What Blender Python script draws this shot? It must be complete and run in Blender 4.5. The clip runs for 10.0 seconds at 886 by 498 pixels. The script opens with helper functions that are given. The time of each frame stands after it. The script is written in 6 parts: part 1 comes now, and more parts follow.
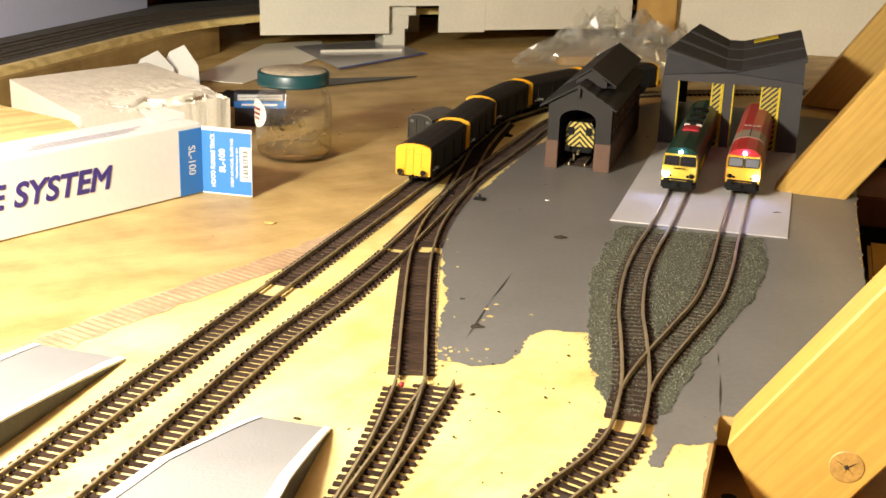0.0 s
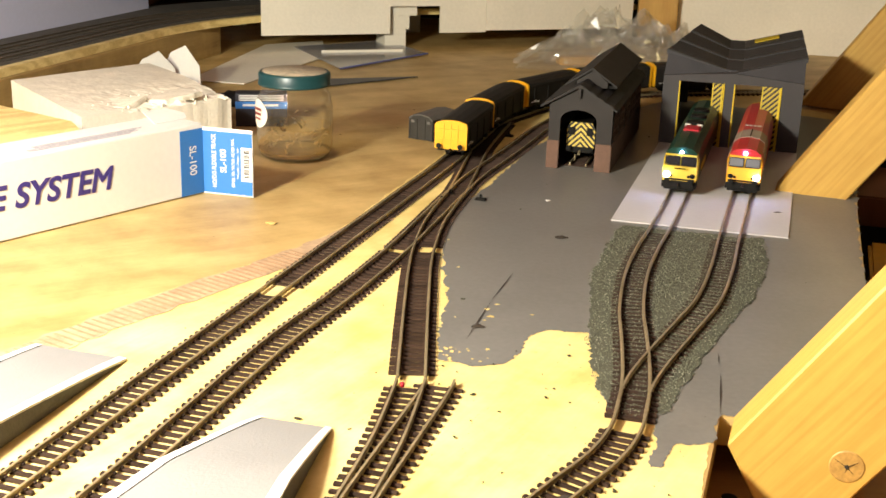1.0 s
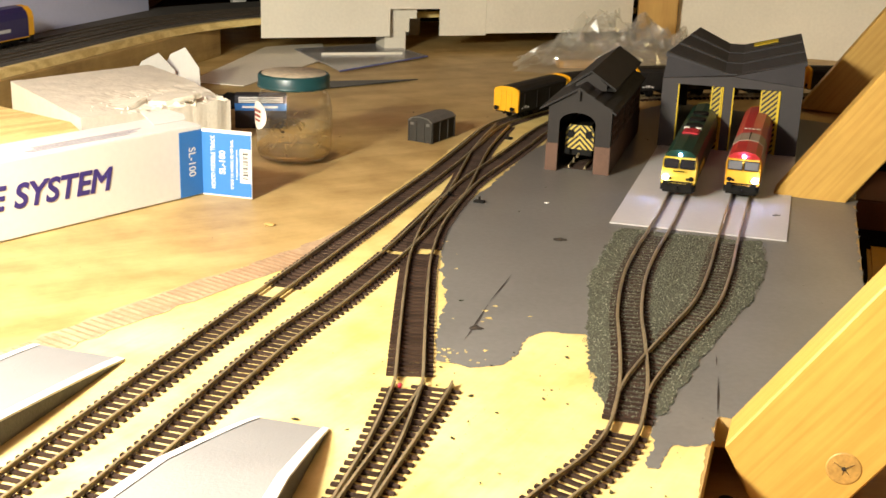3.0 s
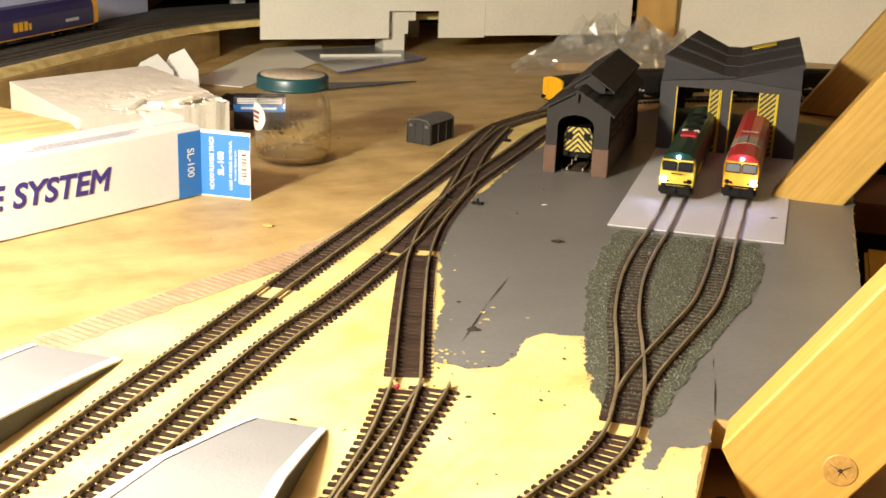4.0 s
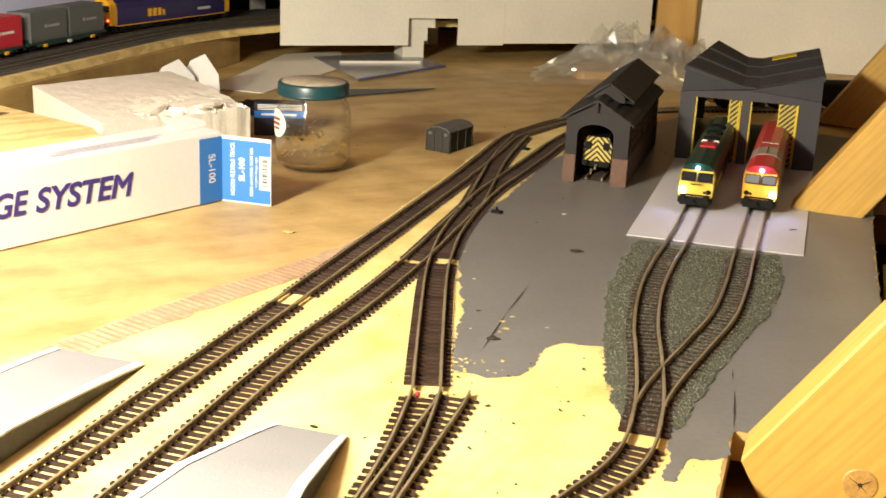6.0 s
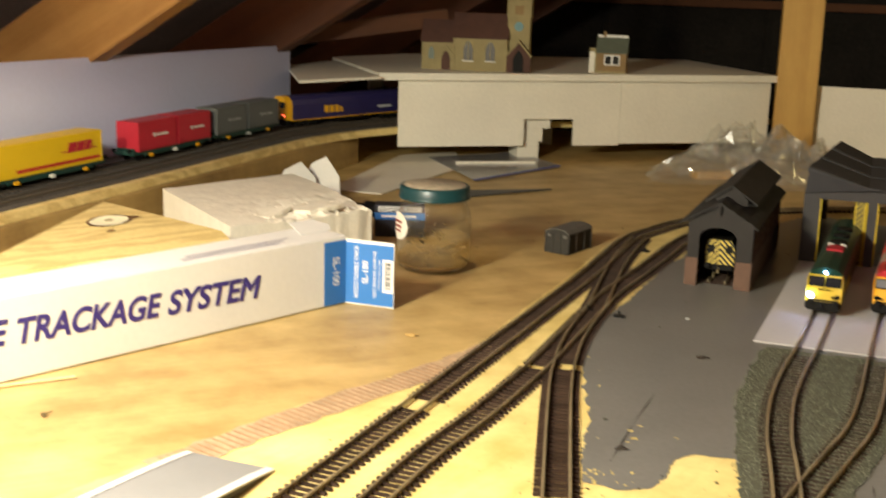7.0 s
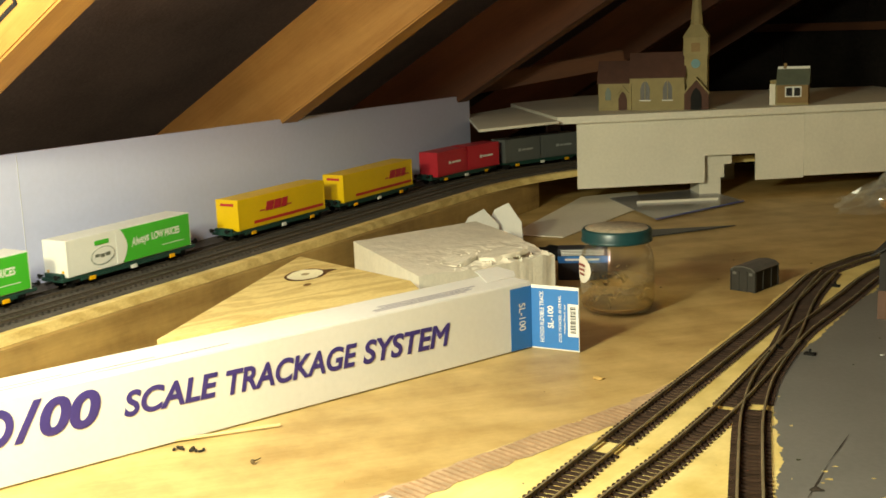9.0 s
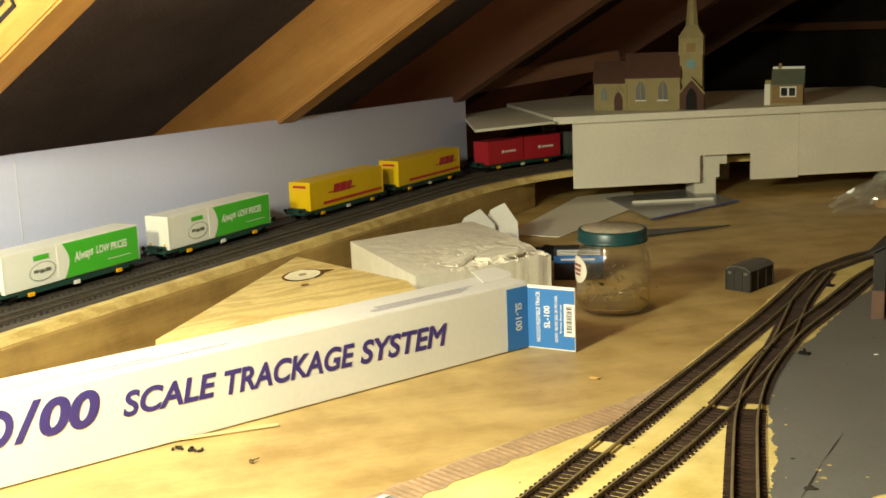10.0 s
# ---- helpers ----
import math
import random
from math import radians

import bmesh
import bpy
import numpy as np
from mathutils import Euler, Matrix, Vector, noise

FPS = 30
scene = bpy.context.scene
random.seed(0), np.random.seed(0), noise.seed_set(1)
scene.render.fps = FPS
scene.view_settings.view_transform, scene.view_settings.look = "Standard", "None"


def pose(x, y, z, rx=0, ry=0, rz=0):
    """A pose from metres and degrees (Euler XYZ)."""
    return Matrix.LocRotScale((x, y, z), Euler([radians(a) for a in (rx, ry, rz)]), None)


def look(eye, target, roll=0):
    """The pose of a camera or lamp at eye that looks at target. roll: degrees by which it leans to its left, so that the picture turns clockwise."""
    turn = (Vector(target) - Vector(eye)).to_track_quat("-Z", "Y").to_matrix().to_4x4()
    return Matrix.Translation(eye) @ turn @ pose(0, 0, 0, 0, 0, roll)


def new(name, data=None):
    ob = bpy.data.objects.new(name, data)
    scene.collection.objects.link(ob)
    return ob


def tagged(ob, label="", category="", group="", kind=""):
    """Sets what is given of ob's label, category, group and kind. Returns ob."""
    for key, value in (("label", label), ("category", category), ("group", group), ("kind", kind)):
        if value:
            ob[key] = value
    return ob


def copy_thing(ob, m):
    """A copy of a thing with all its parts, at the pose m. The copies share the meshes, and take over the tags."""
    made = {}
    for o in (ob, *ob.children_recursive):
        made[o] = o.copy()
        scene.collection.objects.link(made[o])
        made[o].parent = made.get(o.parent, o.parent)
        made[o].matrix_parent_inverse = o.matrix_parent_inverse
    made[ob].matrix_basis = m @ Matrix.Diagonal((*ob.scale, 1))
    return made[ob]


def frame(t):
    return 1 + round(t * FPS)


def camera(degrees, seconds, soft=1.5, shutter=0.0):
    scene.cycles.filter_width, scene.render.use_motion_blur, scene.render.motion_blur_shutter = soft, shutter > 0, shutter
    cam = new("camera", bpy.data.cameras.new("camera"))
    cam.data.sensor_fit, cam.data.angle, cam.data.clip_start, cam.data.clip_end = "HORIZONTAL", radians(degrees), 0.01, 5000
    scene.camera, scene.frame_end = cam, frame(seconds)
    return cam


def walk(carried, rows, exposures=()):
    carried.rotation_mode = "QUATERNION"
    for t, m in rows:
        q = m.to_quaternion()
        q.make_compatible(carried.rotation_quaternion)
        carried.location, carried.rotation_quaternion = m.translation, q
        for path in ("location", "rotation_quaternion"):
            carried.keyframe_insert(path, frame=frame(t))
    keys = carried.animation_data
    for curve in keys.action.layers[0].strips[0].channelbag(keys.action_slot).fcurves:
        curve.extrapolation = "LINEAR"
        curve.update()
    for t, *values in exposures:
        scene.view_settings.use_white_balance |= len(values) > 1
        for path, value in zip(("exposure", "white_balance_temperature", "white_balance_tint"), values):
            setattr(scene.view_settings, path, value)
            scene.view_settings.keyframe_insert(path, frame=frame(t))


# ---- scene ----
cam = camera(40.36, 10.0, soft=1.6, shutter=0.4)
PATH = [
    (0, (0.0000, -0.0000, 0.2953), (-0.0000, 1.9032, -0.3195), 1.93),
    (0.5, (0.0001, -0.0006, 0.2956), (-0.0004, 1.9025, -0.3194), 1.92),
    (1, (0.0006, -0.0008, 0.2956), (-0.0020, 1.9024, -0.3190), 1.87),
    (1.5, (0.0004, -0.0005, 0.2948), (-0.0019, 1.9031, -0.3186), 1.82),
    (2, (0.0010, 0.0001, 0.2942), (-0.0025, 1.9040, -0.3181), 1.83),
    (2.5, (0.0014, -0.0006, 0.2945), (-0.0016, 1.9037, -0.3166), 1.95),
    (4, (0.0019, -0.0032, 0.2942), (0.0021, 1.9030, -0.3110), 2.25),
    (4.5, (0.0009, -0.0037, 0.2949), (0.0044, 1.9026, -0.3101), 2.46),
    (5, (0.0003, -0.0052, 0.2955), (0.0061, 1.9013, -0.3088), 2.58),
    (5.2, (-0.0002, -0.0047, 0.2956), (0.0075, 1.9018, -0.3088), 2.64),
    (6.3, (-0.0054, -0.0057, 0.2991), (-0.0623, 1.9071, -0.2865), 2.40),
    (6.5, (-0.0089, -0.0054, 0.3021), (-0.0970, 1.9135, -0.2604), 2.10),
    (7, (-0.0176, -0.0048, 0.3054), (-0.2231, 1.9323, -0.1489), 1.63),
    (7.5, (-0.0232, -0.0070, 0.3094), (-0.3602, 1.9266, -0.0722), 0.68),
    (8, (-0.0193, -0.0193, 0.3143), (-0.4544, 1.8948, -0.0657), -0.87),
    (8.5, (-0.0179, -0.0262, 0.3171), (-0.4965, 1.8755, -0.0728), -1.69),
    (9, (-0.0147, -0.0279, 0.3168), (-0.5192, 1.8671, -0.0718), -2.26),
    (9.5, (-0.0140, -0.0328, 0.3193), (-0.5206, 1.8614, -0.0725), -2.20),
    (10, (-0.0141, -0.0335, 0.3194), (-0.5120, 1.8636, -0.0715), -2.27),
]
EXPOSURES = [(0, 0.0, 6500, 10), (5.2, 0.0, 6500, 10), (6.4, -0.05, 6600, 10), (7.0, -0.47, 6800, 7), (7.5, -0.52, 7000, 3), (8.0, -0.60, 7100, -1), (8.6, -0.80, 7200, -6), (10, -0.82, 7200, -6)]
walk(cam, [(t, look(eye, target, roll)) for t, eye, target, roll in PATH], EXPOSURES)

# ---- light: a dim loft lit by two white bulbs and a warm far one ----
world = bpy.data.worlds.new("loft_dusk")
scene.world = world
world.use_nodes = True
world.node_tree.nodes["Background"].inputs[0].default_value = (0.9, 0.85, 0.8, 1)
world.node_tree.nodes["Background"].inputs[1].default_value = 0.006


def bulb(name, place, power, colour, radius):
    data = bpy.data.lights.new(name, "POINT")
    data.energy, data.color, data.shadow_soft_size = power, colour, radius
    ob = new(name, data)
    ob.location = place
    return ob


bulb("bulb_main", (-0.60, 0.08, 0.46), 73.0, (1.0, 0.925, 0.66), 0.045)
bulb("bulb_near", (-0.40, 0.48, 0.41), 23.0, (1.0, 0.97, 0.92), 0.04)
bulb("bulb_far", (0.60, 1.70, 0.50), 1.4, (1.0, 0.78, 0.36), 0.05)

# ---- materials ----


def nodes_of(name):
    m = bpy.data.materials.new(name)
    m.use_nodes = True
    nt = m.node_tree
    return m, nt, nt.nodes["Principled BSDF"]


def coords(nt, scale=(1, 1, 1), rot=(0, 0, 0)):
    tc = nt.nodes.new("ShaderNodeTexCoord")
    mp = nt.nodes.new("ShaderNodeMapping")
    mp.vector_type = "TEXTURE"
    mp.inputs["Scale"].default_value = [1 / v for v in scale]
    mp.inputs["Rotation"].default_value = rot
    nt.links.new(tc.outputs["Object"], mp.inputs["Vector"])
    return mp.outputs["Vector"]


def noise_node(nt, vec, scale, detail=4.0, rough=0.55):
    n = nt.nodes.new("ShaderNodeTexNoise")
    n.inputs["Scale"].default_value, n.inputs["Detail"].default_value = scale, detail
    n.inputs["Roughness"].default_value = rough
    nt.links.new(vec, n.inputs["Vector"])
    return n.outputs["Fac"]


def ramp(nt, fac, stops):
    r = nt.nodes.new("ShaderNodeValToRGB")
    els = r.color_ramp.elements
    while len(els) < len(stops):
        els.new(0.5)
    for el, (p, c) in zip(els, stops):
        el.position, el.color = p, (*c, 1)
    nt.links.new(fac, r.inputs[0])
    return r.outputs[0]


def mix(nt, fac, a, b, mode="MIX"):
    m = nt.nodes.new("ShaderNodeMix")
    m.data_type, m.blend_type = "RGBA", mode
    for sock, v in ((m.inputs[0], fac), (m.inputs[6], a), (m.inputs[7], b)):
        if isinstance(v, (int, float)):
            sock.default_value = v
        elif isinstance(v, tuple):
            sock.default_value = (*v, 1)
        else:
            nt.links.new(v, sock)
    return m.outputs[2]


def bump(nt, bsdf, height, dist, strength=0.6):
    b = nt.nodes.new("ShaderNodeBump")
    b.inputs["Strength"].default_value, b.inputs["Distance"].default_value = strength, dist
    nt.links.new(height, b.inputs["Height"])
    nt.links.new(b.outputs[0], bsdf.inputs["Normal"])


def scaled(c, k):
    return tuple(min(1.0, v * k) for v in c)


def plain(name, c, rough=0.6, metal=0.0, coarse=25.0, fine=400.0, var=0.25, relief=0.0003, spread=0.0):
    """Paint, plastic or card: broad stains, fine grain, slight relief."""
    m, nt, b = nodes_of(name)
    vec = coords(nt)
    big = ramp(nt, noise_node(nt, vec, coarse, 5), [(0.3, scaled(c, 1 - var)), (0.7, scaled(c, 1 + var * 0.5))])
    fin = noise_node(nt, vec, fine, 3)
    col = mix(nt, 0.35, big, ramp(nt, fin, [(0.3, scaled(c, 1 - var)), (0.7, scaled(c, 1 + var))]))
    if spread:
        oi = nt.nodes.new("ShaderNodeObjectInfo")
        col = mix(nt, 1.0, col, ramp(nt, oi.outputs["Random"], [(0, (1 - spread,) * 3), (1, (1, 1, 1))]), "MULTIPLY")
    nt.links.new(col, b.inputs["Base Color"])
    b.inputs["Roughness"].default_value, b.inputs["Metallic"].default_value = rough, metal
    if relief:
        bump(nt, b, fin, relief)
    return m


def wood(name, light, dark, along=(1, 0.06, 0.06), scale=60.0, rough=0.6, rot=(0, 0, 0), stain=0.35, ring=1.0, warp=7.0, blotch=6.0):
    """Grain drawn out along one axis, growth rings by a warped wave, and broad stains."""
    m, nt, b = nodes_of(name)
    vec = coords(nt, along, rot)
    fine = noise_node(nt, vec, scale * 6, 6, 0.7)
    w = nt.nodes.new("ShaderNodeTexWave")
    w.wave_type, w.bands_direction = "BANDS", "DIAGONAL"
    w.inputs["Scale"].default_value, w.inputs["Distortion"].default_value = scale * 0.22 * ring, warp
    w.inputs["Detail"].default_value, w.inputs["Detail Scale"].default_value = 2.5, 1.3
    nt.links.new(vec, w.inputs["Vector"])
    grain = ramp(nt, w.outputs["Fac"], [(0.1, dark), (0.75, light)])
    col = mix(nt, 0.45, ramp(nt, fine, [(0.3, dark), (0.65, light)]), grain)
    blot = noise_node(nt, coords(nt), blotch, 7, 0.65)
    col = mix(nt, stain, col, ramp(nt, blot, [(0.35, scaled(dark, 0.8)), (0.65, scaled(light, 1.1))]))
    nt.links.new(col, b.inputs["Base Color"])
    b.inputs["Roughness"].default_value = rough
    bump(nt, b, fine, 0.0003, 0.35)
    return m


PLY = wood("birch_ply", (0.58, 0.42, 0.175), (0.37, 0.235, 0.075), (0.10, 1.0, 1.0), 30, 0.5, (0, 0, radians(32)), 0.55, 1.6, 5.0, 13.0)
PALE_PLY = wood("pale_ply", (0.86, 0.72, 0.32), (0.66, 0.49, 0.14), (0.08, 1.0, 1.0), 26, 0.45, (0, 0, radians(62)), 0.55, 1.5, 5.0, 16.0)
PINE = wood("pine", (0.58, 0.33, 0.10), (0.38, 0.18, 0.045), (0.07, 1.0, 1.0), 55, 0.55)
PINE_UP = wood("pine_upright", (0.64, 0.39, 0.11), (0.48, 0.26, 0.06), (1.0, 1.0, 0.07), 55, 0.6)
FASCIA = wood("old_timber", (0.44, 0.30, 0.105), (0.22, 0.13, 0.04), (0.6, 0.06, 1.0), 60, 0.7, (0, 0, 0), 0.5, 1.5, 6.0, 14.0)
OFFCUT = wood("pine_ply", (0.86, 0.70, 0.31), (0.50, 0.34, 0.11), (0.30, 1.0, 1.0), 75, 0.5, (0, 0, radians(55)), 0.10, 1.2, 12.0)
# Rafter pine darkened: the shade at the far end is put into its colour.
SHADED_RAFTER = wood("shaded_rafter", (0.17, 0.062, 0.022), (0.09, 0.032, 0.012), (0.07, 1.0, 1.0), 55, 0.7)
DARKWOOD = plain("dark_timber", (0.16, 0.06, 0.025), 0.8, coarse=10)
GREY = plain("grey_board_paint", (0.165, 0.163, 0.152), 0.42, coarse=11, fine=220, var=0.18, relief=0.00012)
SHELF = plain("dark_trackbed", (0.075, 0.065, 0.055), 0.9, coarse=30, fine=900, var=0.4, relief=0.0008)
SLEEPER = plain("brown_sleeper_plastic", (0.056, 0.035, 0.026), 0.6, coarse=60, fine=700, var=0.4, spread=0.45)
RAIL = plain("dull_nickel_rail", (0.42, 0.345, 0.21), 0.38, 0.6, coarse=40, fine=500, var=0.4)
RAIL_TOP = plain("worn_rail", (0.42, 0.37, 0.28), 0.28, 0.9, coarse=40, fine=500, var=0.3)
CARD = plain("white_card", (0.74, 0.73, 0.70), 0.6, coarse=12, fine=200, var=0.06, relief=0.0001)
CREAM = plain("cream_card", (0.80, 0.76, 0.66), 0.7, coarse=9, fine=200, var=0.10, relief=0.0002)
SLAB = plain("grey_white_paper", (0.52, 0.52, 0.53), 0.55, coarse=14, fine=200, var=0.06, relief=0.0001)
BACKBOARD = plain("pale_blue_board", (0.58, 0.60, 0.80), 0.75, coarse=5, fine=150, var=0.06, relief=0.0001)
BLUE = plain("printed_blue", (0.03, 0.17, 0.50), 0.4, coarse=30, var=0.08, relief=0)
INK = plain("purple_ink", (0.045, 0.03, 0.20), 0.45, coarse=60, var=0.15, relief=0)
WHITE_INK = plain("white_print", (0.78, 0.78, 0.76), 0.5, coarse=60, var=0.05, relief=0)
BLACK_INK = plain("black_print", (0.02, 0.02, 0.022), 0.5, coarse=60, var=0.1, relief=0)
FOAM = plain("polystyrene", (0.84, 0.79, 0.67), 0.6, coarse=40, fine=260, var=0.12, relief=0)


def beads(m, size, depth):
    """Rounded beads pressed together, as relief."""
    nt = m.node_tree
    v = nt.nodes.new("ShaderNodeTexVoronoi")
    v.inputs["Scale"].default_value = 1 / size
    nt.links.new(coords(nt), v.inputs["Vector"])
    inv = nt.nodes.new("ShaderNodeMath")
    inv.operation, inv.inputs[0].default_value = "SUBTRACT", 1.0
    nt.links.new(v.outputs["Distance"], inv.inputs[1])
    bump(nt, nt.nodes["Principled BSDF"], inv.outputs[0], depth, 0.5)


beads(FOAM, 0.0042, 0.0004)
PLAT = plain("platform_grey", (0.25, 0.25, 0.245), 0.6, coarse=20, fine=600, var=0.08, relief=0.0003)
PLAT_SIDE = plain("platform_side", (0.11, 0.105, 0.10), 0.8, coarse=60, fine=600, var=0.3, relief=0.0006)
CUT_EDGE = plain("white_platform_edge", (0.75, 0.74, 0.70), 0.6, coarse=60, var=0.1)
SHED_GREY = plain("shed_grey", (0.068, 0.066, 0.070), 0.6, coarse=40, fine=700, var=0.12, relief=0.0003)
SHED_ROOF = plain("shed_roof_grey", (0.058, 0.058, 0.064), 0.55, coarse=40, fine=700, var=0.15, relief=0.0003)
SLATE = plain("slate_grey", (0.040, 0.038, 0.038), 0.6, coarse=50, fine=500, var=0.3, relief=0.0004, spread=0.4)
SHED_DARK = plain("dark_shed_grey", (0.036, 0.033, 0.032), 0.6, coarse=40, fine=700, var=0.15, relief=0.0003)
BROWN_BRICK = plain("brown_brick", (0.125, 0.068, 0.045), 0.75, coarse=60, fine=700, var=0.25, relief=0.0004)
HAZARD_YELLOW = plain("warning_yellow", (0.62, 0.46, 0.02), 0.45, coarse=60, var=0.1, relief=0)
NOSE_YELLOW = plain("cab_yellow", (0.62, 0.42, 0.015), 0.4, coarse=80, var=0.1, relief=0)
NOSE_ORANGE = plain("cab_orange_yellow", (0.80, 0.40, 0.015), 0.4, coarse=80, var=0.1, relief=0)
VAN_YELLOW = plain("van_end_yellow", (0.80, 0.41, 0.01), 0.45, coarse=80, var=0.12, relief=0)
LOCO_GREEN = plain("loco_green", (0.010, 0.036, 0.022), 0.35, coarse=80, var=0.2, relief=0)
LOCO_RED = plain("loco_red", (0.42, 0.02, 0.022), 0.35, coarse=80, var=0.15, relief=0)
LOCO_SILVER = plain("loco_silver", (0.32, 0.27, 0.22), 0.45, 0.2, coarse=80, var=0.15, relief=0)
LOCO_BLUE = plain("loco_blue", (0.025, 0.02, 0.09), 0.35, coarse=80, var=0.15, relief=0)
BLACK = plain("underframe_black", (0.010, 0.0095, 0.009), 0.6, coarse=80, var=0.3, relief=0)
VAN_GREY = plain("van_dark_grey", (0.022, 0.020, 0.018), 0.5, coarse=60, var=0.25, relief=0.0002)
ROOF_DARK = plain("van_roof", (0.022, 0.020, 0.019), 0.5, coarse=60, var=0.25, relief=0.0002)
WAGON_GREY = plain("old_wagon_grey", (0.045, 0.042, 0.037), 0.75, coarse=60, var=0.25, relief=0.0003)
TIN_YELLOW = plain("container_yellow", (0.72, 0.47, 0.01), 0.45, coarse=50, var=0.06, relief=0)
TIN_RED = plain("container_red", (0.42, 0.015, 0.03), 0.45, coarse=50, var=0.08, relief=0)
TIN_GREY = plain("container_grey", (0.10, 0.105, 0.10), 0.5, coarse=50, var=0.08, relief=0)
TIN_GREEN = plain("container_green", (0.06, 0.42, 0.03), 0.45, coarse=50, var=0.06, relief=0)
TIN_WHITE = plain("container_white", (0.72, 0.72, 0.66), 0.45, coarse=50, var=0.05, relief=0)
FLAT_GREEN = plain("flat_wagon_green", (0.012, 0.05, 0.038), 0.5, coarse=80, var=0.2, relief=0)
LID_GREEN = plain("lid_green", (0.008, 0.045, 0.05), 0.35, coarse=60, var=0.1, relief=0)
LID_TOP = plain("printed_lid", (0.42, 0.36, 0.26), 0.4, coarse=160, fine=300, var=0.5, relief=0)
PULP = plain("amber_residue", (0.29, 0.19, 0.065), 0.5, coarse=90, fine=300, var=0.5, relief=0.0005)
FELT = plain("roofing_felt", (0.40, 0.275, 0.285), 0.9, coarse=7, fine=170, var=0.35, relief=0.001)
BLOCK = plain("dark_block", (0.020, 0.015, 0.012), 0.95, coarse=12, fine=90, var=0.6, relief=0.006)
STONE = plain("church_stone", (0.31, 0.25, 0.12), 0.8, coarse=60, fine=500, var=0.2, relief=0.0003)
CHURCH_ROOF = plain("church_tile", (0.085, 0.036, 0.025), 0.8, coarse=60, fine=500, var=0.25, relief=0.0003)
OCHRE = plain("cottage_brick", (0.25, 0.16, 0.07), 0.8, coarse=60, fine=500, var=0.2, relief=0.0003)
COTTAGE_ROOF = plain("cottage_slate", (0.10, 0.115, 0.085), 0.7, coarse=60, fine=500, var=0.2)
STAIN = plain("old_track_stain", (0.44, 0.31, 0.19), 0.7, coarse=45, fine=200, var=0.45, relief=0.0004)
TRACE = plain("sleeper_imprint", (0.35, 0.215, 0.115), 0.7, coarse=60, fine=300, var=0.3)
BALLAST_BED = plain("ballast_glue", (0.085, 0.09, 0.062), 0.9, coarse=60, fine=800, var=0.4, relief=0.001)
DIRT = plain("dark_debris", (0.03, 0.022, 0.015), 0.9, coarse=60, var=0.4)
CRUMB = plain("tan_crumb", (0.55, 0.36, 0.12), 0.8, coarse=60, var=0.3)
SCREW = plain("steel_screw", (0.2, 0.17, 0.12), 0.4, 0.8, coarse=60, var=0.3)
KNOT = plain("wood_knot", (0.25, 0.145, 0.05), 0.6, coarse=90, fine=300, var=0.4)
STRAW = plain("pale_stick", (0.74, 0.60, 0.31), 0.6, coarse=60, var=0.2)
for dull in (SHED_DARK, SLATE, SHED_GREY, VAN_GREY, ROOF_DARK, BLACK, SLEEPER, SHED_ROOF, LOCO_GREEN, WAGON_GREY):    # matt paint, hardly any sheen
    dull.node_tree.nodes["Principled BSDF"].inputs["Specular IOR Level"].default_value = 0.12
LINER = plain("dark_cabinet", (0.05, 0.03, 0.02), 0.9, coarse=6, var=0.3)


def grains():
    """Green-grey granules, each of its own shade."""
    m, nt, b = nodes_of("ballast_granules")
    g = nt.nodes.new("ShaderNodeNewGeometry")
    col = ramp(nt, g.outputs["Random Per Island"], [(0.0, (0.055, 0.06, 0.036)), (0.5, (0.11, 0.115, 0.075)), (0.85, (0.17, 0.175, 0.125)), (1.0, (0.33, 0.33, 0.26))])
    nt.links.new(col, b.inputs["Base Color"])
    b.inputs["Roughness"].default_value = 0.85
    return m


BALLAST = grains()


def stripes(name, angle, scale):
    """Yellow and black warning stripes, painted."""
    m, nt, b = nodes_of(name)
    vec = coords(nt, (1, 1, 1), (0, radians(angle), 0))
    w = nt.nodes.new("ShaderNodeTexWave")
    w.wave_type, w.bands_direction, w.wave_profile = "BANDS", "X", "SIN"
    w.inputs["Scale"].default_value = scale
    nt.links.new(vec, w.inputs["Vector"])
    col = ramp(nt, w.outputs["Fac"], [(0.48, (0.012, 0.011, 0.010)), (0.52, (0.46, 0.35, 0.03))])
    nt.links.new(col, b.inputs["Base Color"])
    b.inputs["Roughness"].default_value = 0.5
    return m


STRIPE_L, STRIPE_R = stripes("warning_stripes", 45, 75), stripes("warning_stripes_back", -45, 75)


